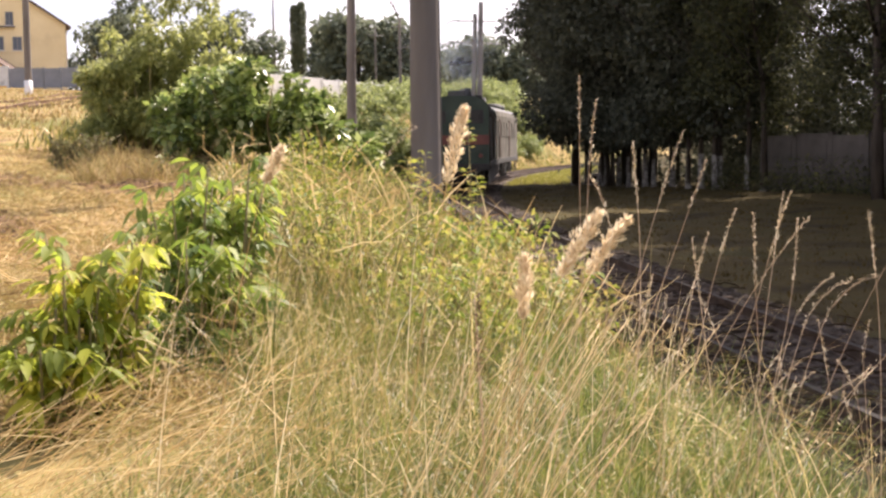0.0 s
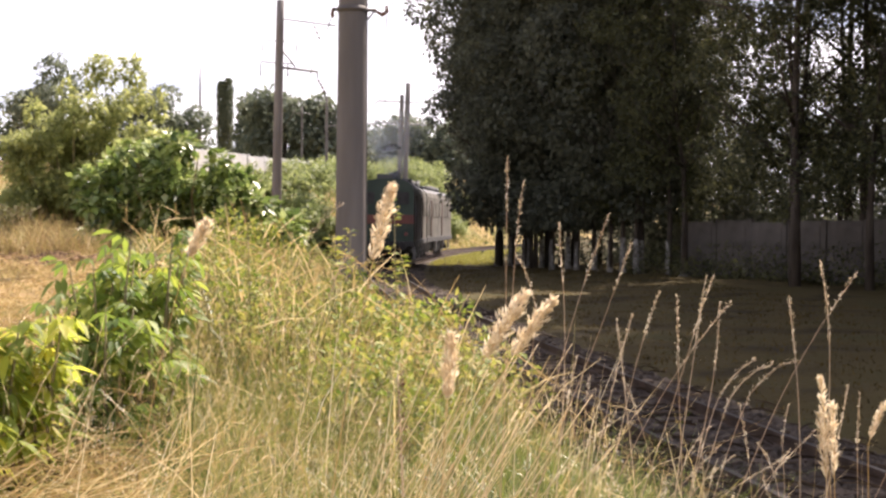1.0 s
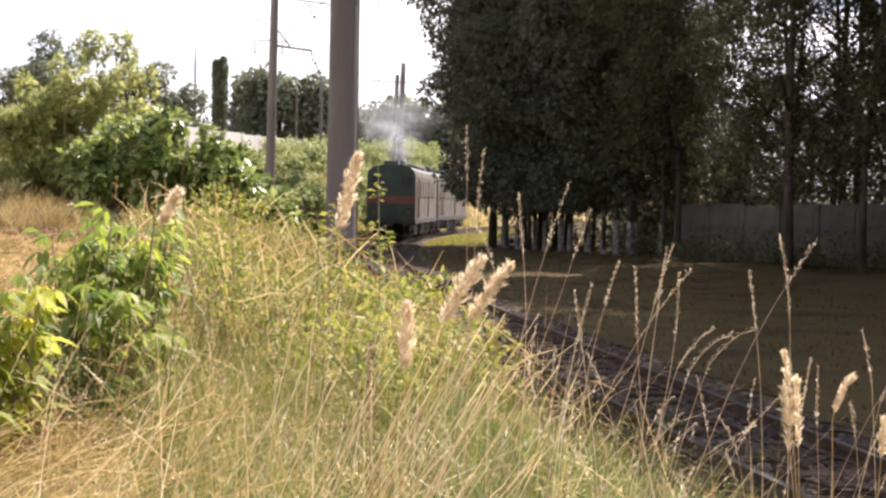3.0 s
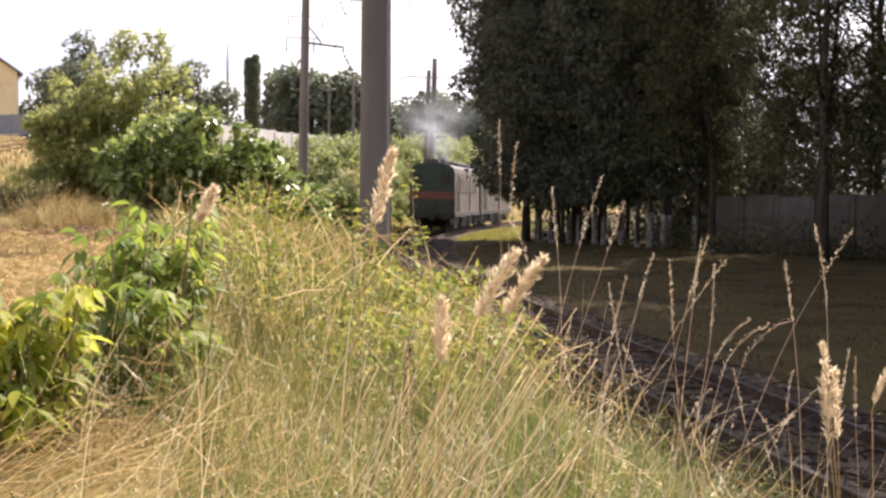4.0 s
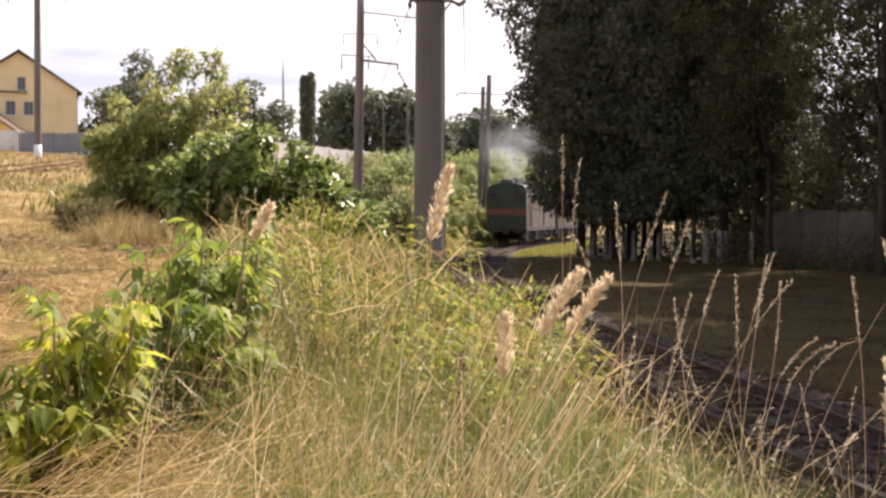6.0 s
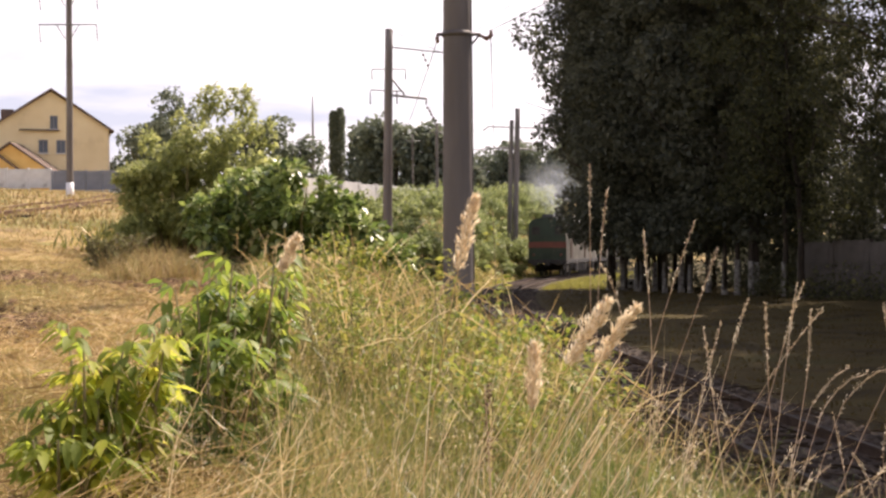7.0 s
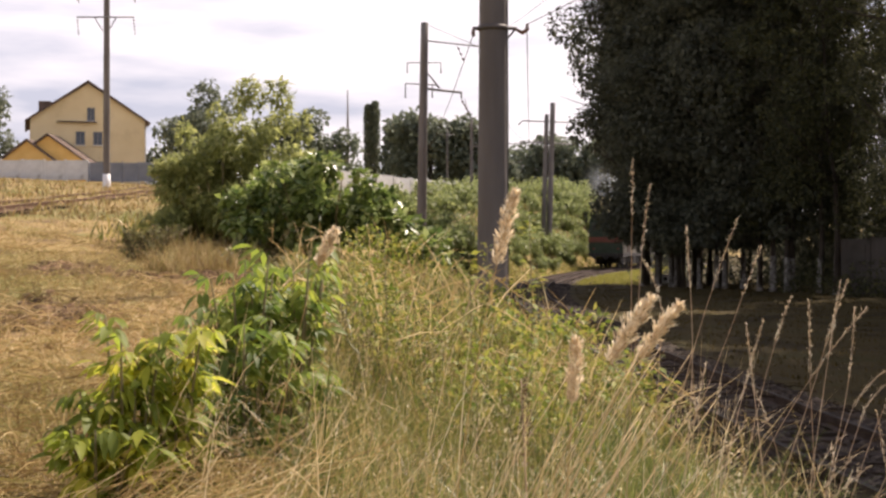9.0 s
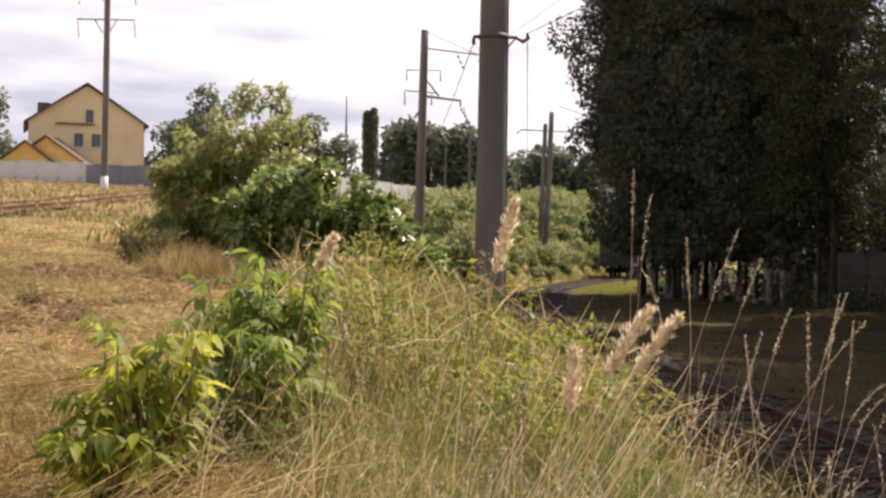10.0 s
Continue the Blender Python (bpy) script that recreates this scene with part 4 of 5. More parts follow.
    # off to the side, nearer: out of view, added to shade the track
    for x, y in ((23.5, 38.0), (22.5, 32.0), (21.5, 26.0), (21.0, 20.5), (26, 35), (26, 28), (25, 22), (29, 40)):
        spots.append((x, y, False, 0.95 + 0.15 * rng.random(), int(x * 7) % 4))
    for k in range(10):
        ty = rng.uniform(77, 85)
        spots.append((ty * rng.uniform(0.165, 0.212), ty, False, 0.85 + 0.25 * rng.random(), k % 4))
    # the last three are added to keep the sun off the fence
    for x, y, kind_no in ((23.2, 78, 4), (21.4, 72, 4), (18.8, 85, 2), (36, 56, 0), (31, 62, 6), (34, 55, 6), (36.5, 48, 6)):
        spots.append((x, y, False, 0.95, kind_no))
    for x, y, lime, s, kind_no in spots:
        tr, cr, lm = kinds[kind_no]
        t = thing("tree", pose(x, y, on_ground(x, y), 0, 0, rng.uniform(0, 360)) @ Matrix.Scale(s, 4),
                  "tall dark broadleaf tree with a limewashed foot" if lime else ("young dark broadleaf tree behind the old fence" if s < 0.5 else "tall dark broadleaf tree in the shaded wood"), "tree", "trees beyond the track")
        linked("trunk", tr, None, t)
        linked("crown", cr, None, t)
        if lime:
            linked("limewash_band", lm, None, t, "flaking white limewash")
    # thicket behind the old fence
    g = np.random.default_rng(18)
    n = 24000
    y = 54 + 32 * g.random(n)
    x = (0.22 + 0.33 * g.random(n)) * y + 1.5
    behind = (x > 19.5 + (68.5 - y) * 0.367 + 0.8) & (x > 17.5)
    x, y = x[behind], y[behind]
    n = len(x)
    c = np.stack([x, y, ground_z(x, y) + 0.3 + (5.5 + 2.5 * np.sin(0.9 * x + 0.5 * y)) * g.random(n) ** 1.2], 1)
    tagged(linked("thicket", leaf_mesh("thicket", c, g.normal(0, 1, (n, 3)), g.uniform(0.2, 0.42, n), 0.7, g), M_WOOD_LEAF), "dark leafy thicket behind the old fence", "undergrowth", kind="stuff")
    # weeds and low bushes along the old fence, shade put into their colour
    g = np.random.default_rng(28)
    n = 6500
    y = 42 + 28 * g.random(n)
    x = 19.5 + (68.5 - y) * 0.367 - 0.4 - 2.2 * g.random(n)
    top = 0.7 + 1.1 * (0.5 + 0.5 * np.sin(y * 1.7 + 0.6 * np.sin(y * 0.7)))
    c = np.stack([x, y, ground_z(x, y) + 0.05 + top * g.random(n) ** 1.2], 1)
    tagged(linked("fence_weeds", leaf_mesh("fence_weeds", c, g.normal(0, 1, (n, 3)), g.uniform(0.10, 0.22, n), 0.6, g), M_AIRY_LEAF), "weeds and low bushes, darkened for shade, along the old fence", "undergrowth", kind="stuff")
    # undergrowth that closes the foot of the wood
    g = np.random.default_rng(8)
    n = 26000
    t = g.random(n)
    x = 18.5 + 10 * t + g.normal(0, 1.2, n) + 2.5
    y = 88 - 50 * t + g.normal(0, 2.0, n)
    far = g.random(n) < 0.35
    x = np.where(far, 13.5 + 15 * t + g.normal(0, 0.8, n), x)
    y = np.where(far, 89 - 12 * t + g.normal(0, 1.0, n), y)
    c = np.stack([x, y, ground_z(x, y) + 0.1 + np.where(far, 4.6, 2.6) * g.random(n) ** 1.3], 1)
    tagged(linked("undergrowth", leaf_mesh("undergrowth", c, g.normal(0, 1, (n, 3)), g.uniform(0.15, 0.32, n), 0.7, g), M_WOOD_LEAF), "dark leafy undergrowth at the foot of the wood", "undergrowth", kind="stuff")


woodland()


def far_trees():
    def far(x, y, z, h, r, n, seed, label, size=None, leaf=0.5, mat=M_FAR_LEAF, base=0.15):
        bl = lumps(seed, 22, h * base, h, r, size or r * 0.42)
        tr, cr = tree_mesh(seed, h, r, bl, n, leaf, 0.3, mat, 0, 5)
        tr.materials.append(M_BARK)
        t = thing("tree", pose(x, y, z), label, "tree", "distant trees")
        linked("trunk", tr, None, t)
        linked("crown", cr, None, t)
    for k, (x, y, top, r) in enumerate(((-27, 160, 20.4, 3.6), (-31, 165, 18.0, 3.0), (-35, 175, 17.2, 4.0), (-21.5, 165, 16.5, 3.8), (-17, 168, 17.6, 4.0),
                                        (-13.5, 170, 15.2, 3.2), (-5.4, 160, 16.6, 2.6), (-3.9, 150, 16.4, 2.8), (-1.6, 148, 15.3, 3.0), (0.8, 148, 15.2, 2.8), (2.6, 147, 14.4, 2.6),
                                        (8.5, 172, 13.6, 3.4), (11.5, 168, 14.4, 3.8), (15.5, 165, 14.2, 3.6), (19.5, 165, 13.6, 4.0), (24, 168, 15, 4.5),
                                        (-58, 172, 21.0, 4.5), (-63, 170, 19.0, 4.5), (5.6, 160, 12.6, 2.6))):
        far(x, y, 7.5, top - 7.5, r, 2600, 60 + k, "distant green broadleaf tree, paled for haze, against the sky", leaf=0.55, base=0.02)
    # column-shaped poplars standing side by side
    for k, (x, top, r) in enumerate(((-10.75, 21.2, 0.55), (-9.85, 21.6, 0.6))):
        g = np.random.default_rng(90 + k)
        n = 2600
        z = g.random(n) * 13.0
        w = r * np.sqrt(np.clip(1 - np.clip((z - 11.2) / 1.9, 0, 1) ** 2, 0.02, 1)) * np.sqrt(g.random(n))
        a = g.random(n) * 2 * np.pi
        c = np.stack([np.cos(a) * w, np.sin(a) * w, z], 1)
        t = thing("poplar", pose(x, 190, top - 13.0), "distant narrow columnar poplar, paled for haze, against the sky", "tree", "poplars")
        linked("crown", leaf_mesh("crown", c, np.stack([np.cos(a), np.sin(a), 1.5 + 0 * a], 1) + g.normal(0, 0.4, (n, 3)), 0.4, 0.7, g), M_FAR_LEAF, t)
        bm = bmesh.new()
        tube(bm, [(0, 0, -4), (0, 0, 11)], [0.25, 0.06], 6)
        part("trunk", bm, M_BARK, t)


far_trees()


def leafy_bush(name, x, y, blobs, n, leaf, width, mat, label, seed, stems=10, category="bush", thick=0.03):
    g = np.random.default_rng(seed)
    t = thing(name, pose(x, y, on_ground(x, y)), label, category)
    c, d = crown_points(blobs, n, g, 0.35)
    c[:, 2] = np.maximum(c[:, 2], 0.05)
    direction = d * 0.7 + g.normal(0, 0.5, c.shape) + np.array([0, 0, -0.15])
    linked("foliage", leaf_mesh("foliage", c, direction, g.uniform(leaf * 0.65, leaf * 1.3, n), width, g), mat, t)
    rng = random.Random(seed)
    for k in range(stems):
        bm = bmesh.new()
        b = blobs[k % len(blobs)]
        top = Vector(b[:3]) + Vector((rng.uniform(-0.3, 0.3), rng.uniform(-0.3, 0.3), b[5] * 0.7))
        o = Vector((b[0] * 0.35 + rng.uniform(-0.2, 0.2), b[1] * 0.35, -0.1))
        tube(bm, [o, o.lerp(top, 0.5) + Vector((rng.uniform(-0.15, 0.15), 0, 0.1)), top], [thick, thick * 0.65, thick * 0.2], 5)
        part("stem", bm, M_TWIG, t)
    return t


def bushes():
    rng = random.Random(4)
    # airy yellow-green bush
    bl = []
    for k in range(120):
        u = rng.uniform(-1, 1)
        px = -0.8 + 2.9 * (u + 1) / 2
        hmax = float(np.interp(px, (-1.2, 0.0, 0.45, 0.75, 1.0, 1.2, 1.4, 1.6, 2.0), (1.6, 2.2, 2.5, 2.9, 2.5, 2.9, 2.6, 2.1, 1.9)))
        bl.append((px, rng.uniform(-1.0, 1.0), rng.uniform(0.25, max(0.5, hmax - 0.3)), rng.uniform(0.18, 0.36), 0.3, rng.uniform(0.13, 0.24)))
    for u, z in ((0.55, 3.0), (0.72, 3.15), (0.88, 3.0), (1.25, 3.1), (1.4, 3.0), (0.1, 2.6), (-0.5, 2.3), (1.75, 2.4)):
        bl.append((u, 0, z - 0.15, 0.16, 0.2, 0.3))
    leafy_bush("yellow_green_bush", -4.45, 26, bl, 24000, 0.135, 0.40, M_BUSH, "airy yellow-green bush with feathery leaves on the bank", 31, 26)
    # low withered bush at its foot
    bl = [(rng.uniform(-0.40, 0.40), rng.uniform(-0.3, 0.3), rng.uniform(0.05, 0.45), 0.14, 0.14, 0.11) for _ in range(18)]
    leafy_bush("withered_bush", -4.5, 21.2, bl, 1500, 0.07, 0.45, M_WITHERED, "low withered brown-green bush on the mown ground", 33, 12)
    # glossy dark shrub in front of it
    bl = []
    for k in range(84):
        u = rng.uniform(-1, 1)
        hmax = 1.9 * (1 - 0.78 * max(0, u + 0.05) ** 1.15 - 0.25 * max(0, -u))
        bl.append((u * 1.6, rng.uniform(-0.8, 0.8), rng.uniform(0.1, max(0.35, hmax - 0.15)), rng.uniform(0.16, 0.30), 0.25, rng.uniform(0.12, 0.22)))
    leafy_bush("glossy_shrub", -1.75, 22, bl, 10500, 0.155, 0.6, M_SHRUB, "dense dark green shrub with shining leaves", 32, 20)
    # green scrub on the bank under the white wall
    for k in range(62):
        far = k % 3 > 0
        y = rng.uniform(94, 122) if far else rng.uniform(62, 92)
        d = rng.uniform(-9.5, -2.9) if far else rng.uniform(-7.0, -3.4)
        x = float(track_x(y)) + d
        s = rng.uniform(0.55, 0.95) if far else rng.uniform(0.5, 0.85)
        if d > -4.2:
            s *= 0.6
        bl = [(rng.uniform(-1.1, 1.1) * s, rng.uniform(-1, 1) * s, rng.uniform(0.2, 1.5) * s, 0.6 * s, 0.6 * s, 0.5 * s) for _ in range(12)]
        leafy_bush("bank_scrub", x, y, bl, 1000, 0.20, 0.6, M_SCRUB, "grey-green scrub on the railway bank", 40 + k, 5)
    for k in range(34):
        y = rng.uniform(112, 150)
        x = float(track_x(y)) + rng.uniform(-13, -3.2)
        s = rng.uniform(0.75, 1.2)
        bl = [(rng.uniform(-1.2, 1.2) * s, rng.uniform(-1, 1) * s, rng.uniform(0.2, 1.5) * s, 0.6 * s, 0.6 * s, 0.5 * s) for _ in range(12)]
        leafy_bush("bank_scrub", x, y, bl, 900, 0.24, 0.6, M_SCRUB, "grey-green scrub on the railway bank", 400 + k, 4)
    for k in range(30):
        y = rng.uniform(104, 146)
        x = float(track_x(y)) - rng.uniform(4.0, 8.5)
        s = rng.uniform(0.55, 0.95)
        bl = [(rng.uniform(-1.2, 1.2) * s, rng.uniform(-1, 1) * s, rng.uniform(0.2, 1.7) * s, 0.6 * s, 0.6 * s, 0.55 * s) for _ in range(12)]
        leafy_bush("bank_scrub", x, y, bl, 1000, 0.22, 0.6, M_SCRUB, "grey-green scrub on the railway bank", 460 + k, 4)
    # leafy weeds on the brow of the bank
    for k, (x, y, h) in enumerate(((1.02, 10.0, 0.5), (1.2, 10.6, 0.4), (0.82, 9.4, 0.55), (0.62, 9.0, 0.5), (1.1, 9.2, 0.55), (0.45, 9.6, 0.45), (1.2, 8.6, 0.55), (0.3, 12.0, 0.55), (-0.4, 13.0, 0.85), (-0.9, 14.0, 0.9))):
        bl = [(rng.uniform(-0.25, 0.25), rng.uniform(-0.25, 0.25), h * rng.uniform(0.25, 1.0), 0.13, 0.13, 0.11) for _ in range(9)]
        leafy_bush("brow_weed", x, y, bl, 300, 0.06, 0.5, WEED_LEAF, "yellow-green leafy weed on the brow of the bank", 360 + k, 6, "weeds", 0.005)
    # broad-leaved weeds in the bank grass
    for k in range(40):
        y = 5.8 + 13.5 * rng.random() ** 1.3
        x = rng.uniform(-0.10, 0.085) * y + (0.2 if y < 12 else 0)
        if x - float(track_x(y)) > -3.4:
            continue
        h = float(brow(np.array([x]), np.array([y]), np.array([rng.uniform(0.45, 0.85)]), np.random.default_rng(k))[0])
        bl = [(rng.uniform(-0.28, 0.28), rng.uniform(-0.28, 0.28), h * rng.uniform(0.3, 1.0), 0.15, 0.15, 0.13) for _ in range(8)]
        leafy_bush("broadleaf_weed", x, y, bl, 210, 0.042, 0.45, WEED_LEAF, "yellow-green broad-leaved weed among the grass", 300 + k, 5, "weeds", 0.005)


bushes()


def compound_leaf(seed, mat):
    """One leaf of the maple: a stalk along +x with five pointed, arched, drooping leaflets grown together with it."""
    rng = random.Random(seed)
    bm = bmesh.new()
    tube(bm, [(0, 0, 0), (0.55, 0, 0.06), (1, 0, 0)], [0.018, 0.014, 0.01], 4)
    for fr, turn, ln in ((1.0, 0, 0.95), (0.72, 62, 0.85), (0.70, -62, 0.85), (0.38, 75, 0.8), (0.36, -75, 0.8)):
        ln *= rng.uniform(0.85, 1.15)
        a = radians(turn + rng.uniform(-12, 12))
        dip = rng.uniform(0.25, 0.8)
        tw = rng.uniform(-0.35, 0.35)
        cols = []
        for u, w in ((-0.03, 0.02), (0.18, 0.16), (0.42, 0.23), (0.70, 0.15), (1.0, 0.0)):
            r, z = ln * u, ln * (-dip * u - 0.35 * u * u)
            row = []
            for s in (-1, 0, 1):
                q = s * w * ln
                row.append(bm.verts.new((fr + math.cos(a) * r - math.sin(a) * q, math.sin(a) * r + math.cos(a) * q, z + abs(q) * 0.25 + q * tw)))
            cols.append(row)
        for p, c in zip(cols, cols[1:]):
            bm.faces.new((p[0], c[0], c[1], p[1])).smooth = True
            bm.faces.new((p[1], c[1], c[2], p[2])).smooth = True
    me = bpy.data.meshes.new("leaf")
    bm.to_mesh(me)
    bm.free()
    me.materials.append(mat)
    return me


LEAVES = [compound_leaf(k, M_LEAF) for k in range(6)]
DARK_LEAVES = [compound_leaf(20 + k, M_LEAF_DARK) for k in range(6)]


def sapling(x, y, h, seed, label, spread_r=0.5, shoots=7, start=0.15, leaves=None):
    """A young maple: shoots that carry compound leaves."""
    rng = random.Random(seed)
    t = thing("maple_sapling", pose(x, y, on_ground(x, y)), label, "sapling", "saplings")
    for k in range(shoots):
        bm = bmesh.new()
        a = 2 * math.pi * (k + rng.random()) / shoots
        lean = rng.uniform(0.15, 1.0) * spread_r
        hh = h * rng.uniform(0.6, 1.0)
        top = Vector((math.cos(a) * lean, math.sin(a) * lean, hh))
        o = Vector((math.cos(a) * 0.06, math.sin(a) * 0.06, -0.05))
        mid = o.lerp(top, 0.55) + Vector((0, 0, 0.08))
        tube(bm, [o, mid, top], [0.012, 0.008, 0.004], 6)
        shoot = part("shoot", bm, M_TWIG, t)
        n = 13
        for j in range(n):
            u = start + (1 - start) * j / (n - 1)
            b = o.lerp(mid, u / 0.55) if u < 0.55 else mid.lerp(top, (u - 0.55) / 0.45)
            s = rng.uniform(0.06, 0.112)
            ob = new("leaf", (leaves or LEAVES)[rng.randrange(6)])
            ob.parent = shoot
            ob.matrix_local = Matrix.LocRotScale(b, Euler((rng.uniform(-0.3, 0.3), rng.uniform(-0.5, 0.25), rng.uniform(0, 6.28))), (s, s, s))
    return t


def saplings():
    for k, (x, y, h, r, n) in enumerate(((-1.36, 5.9, 0.80, 0.26, 8), (-1.20, 6.1, 0.76, 0.24, 7), (-1.45, 5.7, 0.55, 0.22, 6),
                                         (-1.03, 7.2, 1.06, 0.30, 8), (-0.84, 7.4, 1.08, 0.28, 8), (-1.12, 7.6, 1.06, 0.30, 7), (-0.78, 6.8, 0.74, 0.23, 6), (-0.98, 6.6, 0.72, 0.23, 6), (-0.90, 7.9, 1.08, 0.26, 6))):
        if k < 3:
            sapling(x, y, h, 100 + k, "yellow-green maple sapling with drooping leaflets in the grass", r, n)
        else:
            sapling(x, y, h, 100 + k, "dark green maple sapling with drooping leaflets in the grass", r, n, 0.15, DARK_LEAVES)


saplings()


def meadow():
    r = np.random.default_rng(2)

    def clumped(n, x0, x1, y0, y1, near, cell, keep):
        """Places gathered in tufts."""
        x, y = spread(n // cell, x0, x1, y0, y1, r, near)
        x = np.repeat(x, cell) + r.normal(0, 0.05, len(x) * cell)
        y = np.repeat(y, cell) + r.normal(0, 0.05, len(y) * cell)
        d = x - track_x(y)
        k = (d < keep) & ~((x < -0.20 * y - 0.1) & (y > 5.2)) & ~((x < -0.115 * y) & (y > 4.6) & (y < 6.9) & (r.random(len(x)) < 0.8))
        x, y, d = x[k], y[k], d[k]
        low = np.clip(0.35 + 0.65 * (-3.9 - d) / 1.0, 0.35, 1.0)          # shorter down the slope
        low *= np.where(x < -0.10 * y, 0.55, 1.0)                            # and beside the mown ground
        wave = np.sin(7.3 * x + 2.1 * np.sin(3.1 * y)) + np.sin(5.7 * y + 1.7 * np.sin(4.3 * x)) + 0.7 * np.sin(13.0 * x - 9.0 * y)
        low *= np.clip(0.88 + 0.19 * wave, 0.4, 1.3)                        # hollows and taller clumps
        tuft = np.repeat(r.normal(0, 1, len(x) // cell + 1), cell)[:len(x)]
        return x, y, low, tuft
    x, y, low, tuft = clumped(34000, -0.44, 0.72, 2.3, 9.0, 1.3, 9, -1.9)
    n = len(x)
    grass("meadow_grass", x, y, r.uniform(0.22, 0.68, n) * low * np.clip(0.95 + 0.32 * tuft, 0.35, 1.5), r.uniform(0.0014, 0.0036, n) * np.where(r.random(n) < 0.12, 2.2, 1.0), r.uniform(0.05, 1.3, n), r.uniform(0, 6.28, n), M_GRASS, "tall mixed green and yellow meadow grass on the bank", 5)
    x, y, low, tuft = clumped(32000, -0.44, 0.72, 2.3, 8.5, 1.3, 12, -1.9)
    n = len(x)
    grass("green_grass", x, y, r.uniform(0.15, 0.60, n) * np.maximum(low, 0.6), r.uniform(0.002, 0.006, n), r.uniform(0.2, 1.35, n), r.uniform(0, 6.28, n), M_GREEN, "fresh green grass at the foot of the dry stalks", 6)
    # dry straw, gathered and leaning over
    x, y, low, tuft = clumped(1500, -0.42, 0.60, 2.3, 7.5, 1.1, 5, -3.6)
    n = len(x)
    grass("dry_straw", x, y, r.uniform(0.35, 0.85, n) * np.maximum(low, 0.6), r.uniform(0.0012, 0.003, n), r.uniform(0.15, 0.85, n), 0.2 + tuft * 0.8 + r.normal(0, 0.4, n), M_STRAW, "dry pale straw leaning over the meadow", 7)
    # broken stalks that lean and lie every way through the meadow
    m = 1300
    x, y = spread(m, -0.22, 0.36, 2.5, 9.0, r, 1.2)
    k = x - track_x(y) < -4.0
    x, y = x[k], y[k]
    m = len(x)
    strewn("broken_stalks", x, y, ground_z(x, y) + 0.15 + 0.42 * r.random(m), r.uniform(0.10, 0.36, m), r.uniform(0.001, 0.0026, m), r.uniform(0, 6.28, m), np.abs(r.normal(0.5, 0.45, m)), M_STRAW, "broken dry stalks tangled through the meadow")
    m = 520
    x, y = spread(m, -0.13, 0.20, 8.0, 19.0, r, 1.2)
    k = x - track_x(y) < -3.6
    x, y = x[k], y[k]
    m = len(x)
    strewn("bank_stalks", x, y, ground_z(x, y) + 0.25 + 0.45 * r.random(m), r.uniform(0.2, 0.6, m), r.uniform(0.004, 0.010, m), r.uniform(0, 6.28, m), np.abs(r.normal(0.7, 0.4, m)), M_STRAW, "dry stalks among the weeds along the bank top")
    # dead brushwood along the track bed
    m = 1700
    y = 11 + 32 * r.random(m) ** 1.4
    off = np.where(r.random(m) < 0.75, r.uniform(-2.9, -0.9, m), r.uniform(-0.6, 1.9, m))
    x = track_x(y) + off
    strewn("brushwood", x, y, -0.17 - 0.3 * np.clip(np.abs(off) - 1.7, 0, 1) + 0.14 * r.random(m), r.uniform(0.25, 0.9, m), r.uniform(0.01, 0.035, m), r.normal(1.75, 0.45, m), r.normal(0, 0.08, m), M_STICK, "dark dead sticks and trimmings strewn along the track bed", "brushwood")
    # loose seed and chaff caught in the grass tops
    m = 4500
    x, y = spread(m, -0.2, 0.42, 2.4, 9.5, r, 1.2)
    k = x - track_x(y) < -4.7
    x, y = x[k], y[k]
    m = len(x)
    c = np.stack([x, y, ground_z(x, y) + 0.2 + 0.45 * r.random(m)], 1)
    tagged(linked("grass_seed", leaf_mesh("grass_seed", c, r.normal(0, 1, (m, 3)) + np.array([0.3, 0, 0.6]), r.uniform(0.006, 0.016, m), 0.35, r), M_STRAW), "pale seed and chaff caught in the grass tops", "grass", kind="stuff")
    # loose airy seed heads of fine grass
    m = 420
    x, y = spread(m, -0.2, 0.34, 3.0, 9.5, r, 1.2)
    k = x - track_x(y) < -4.6
    x, y = x[k], y[k]
    m = len(x)
    h = brow(x, y, r.uniform(0.45, 0.78, m), r)
    lean, phi = r.uniform(0.05, 0.5, m), r.uniform(0, 6.28, m)
    grass("fine_panicle_stems", x, y, h, r.uniform(0.0012, 0.002, m), lean, phi, M_STRAW, "thin stems of fine dry meadow grass", 61)
    q = 34
    u = 0.62 + 0.38 * r.random((m, q))
    wide = 0.035 * np.sin(np.pi * (u - 0.58) / 0.44) * np.sqrt(r.random((m, q)))
    a = r.random((m, q)) * 2 * np.pi
    off = lean[:, None] * h[:, None] * u ** 1.8
    c = np.stack([x[:, None] + np.cos(phi)[:, None] * off + np.cos(a) * wide, y[:, None] + np.sin(phi)[:, None] * off + np.sin(a) * wide,
                  (ground_z(x, y) - 0.03)[:, None] + h[:, None] * u * np.sqrt(np.maximum(0.05, 1 - (lean[:, None] * u) ** 2 * 0.8))], 2).reshape(-1, 3)
    tagged(linked("fine_panicles", leaf_mesh("fine_panicles", c, r.normal(0, 0.6, c.shape) + np.array([0, 0, 0.8]), r.uniform(0.005, 0.012, len(c)), 0.3, r), M_PANICLE), "airy pale seed heads of fine meadow grass", "grass", kind="stuff")
    # a swath of flattened straw beside the saplings
    m = 90
    x = r.uniform(-1.15, -0.45, m)
    y = 3.5 + r.random(m) * 1.6
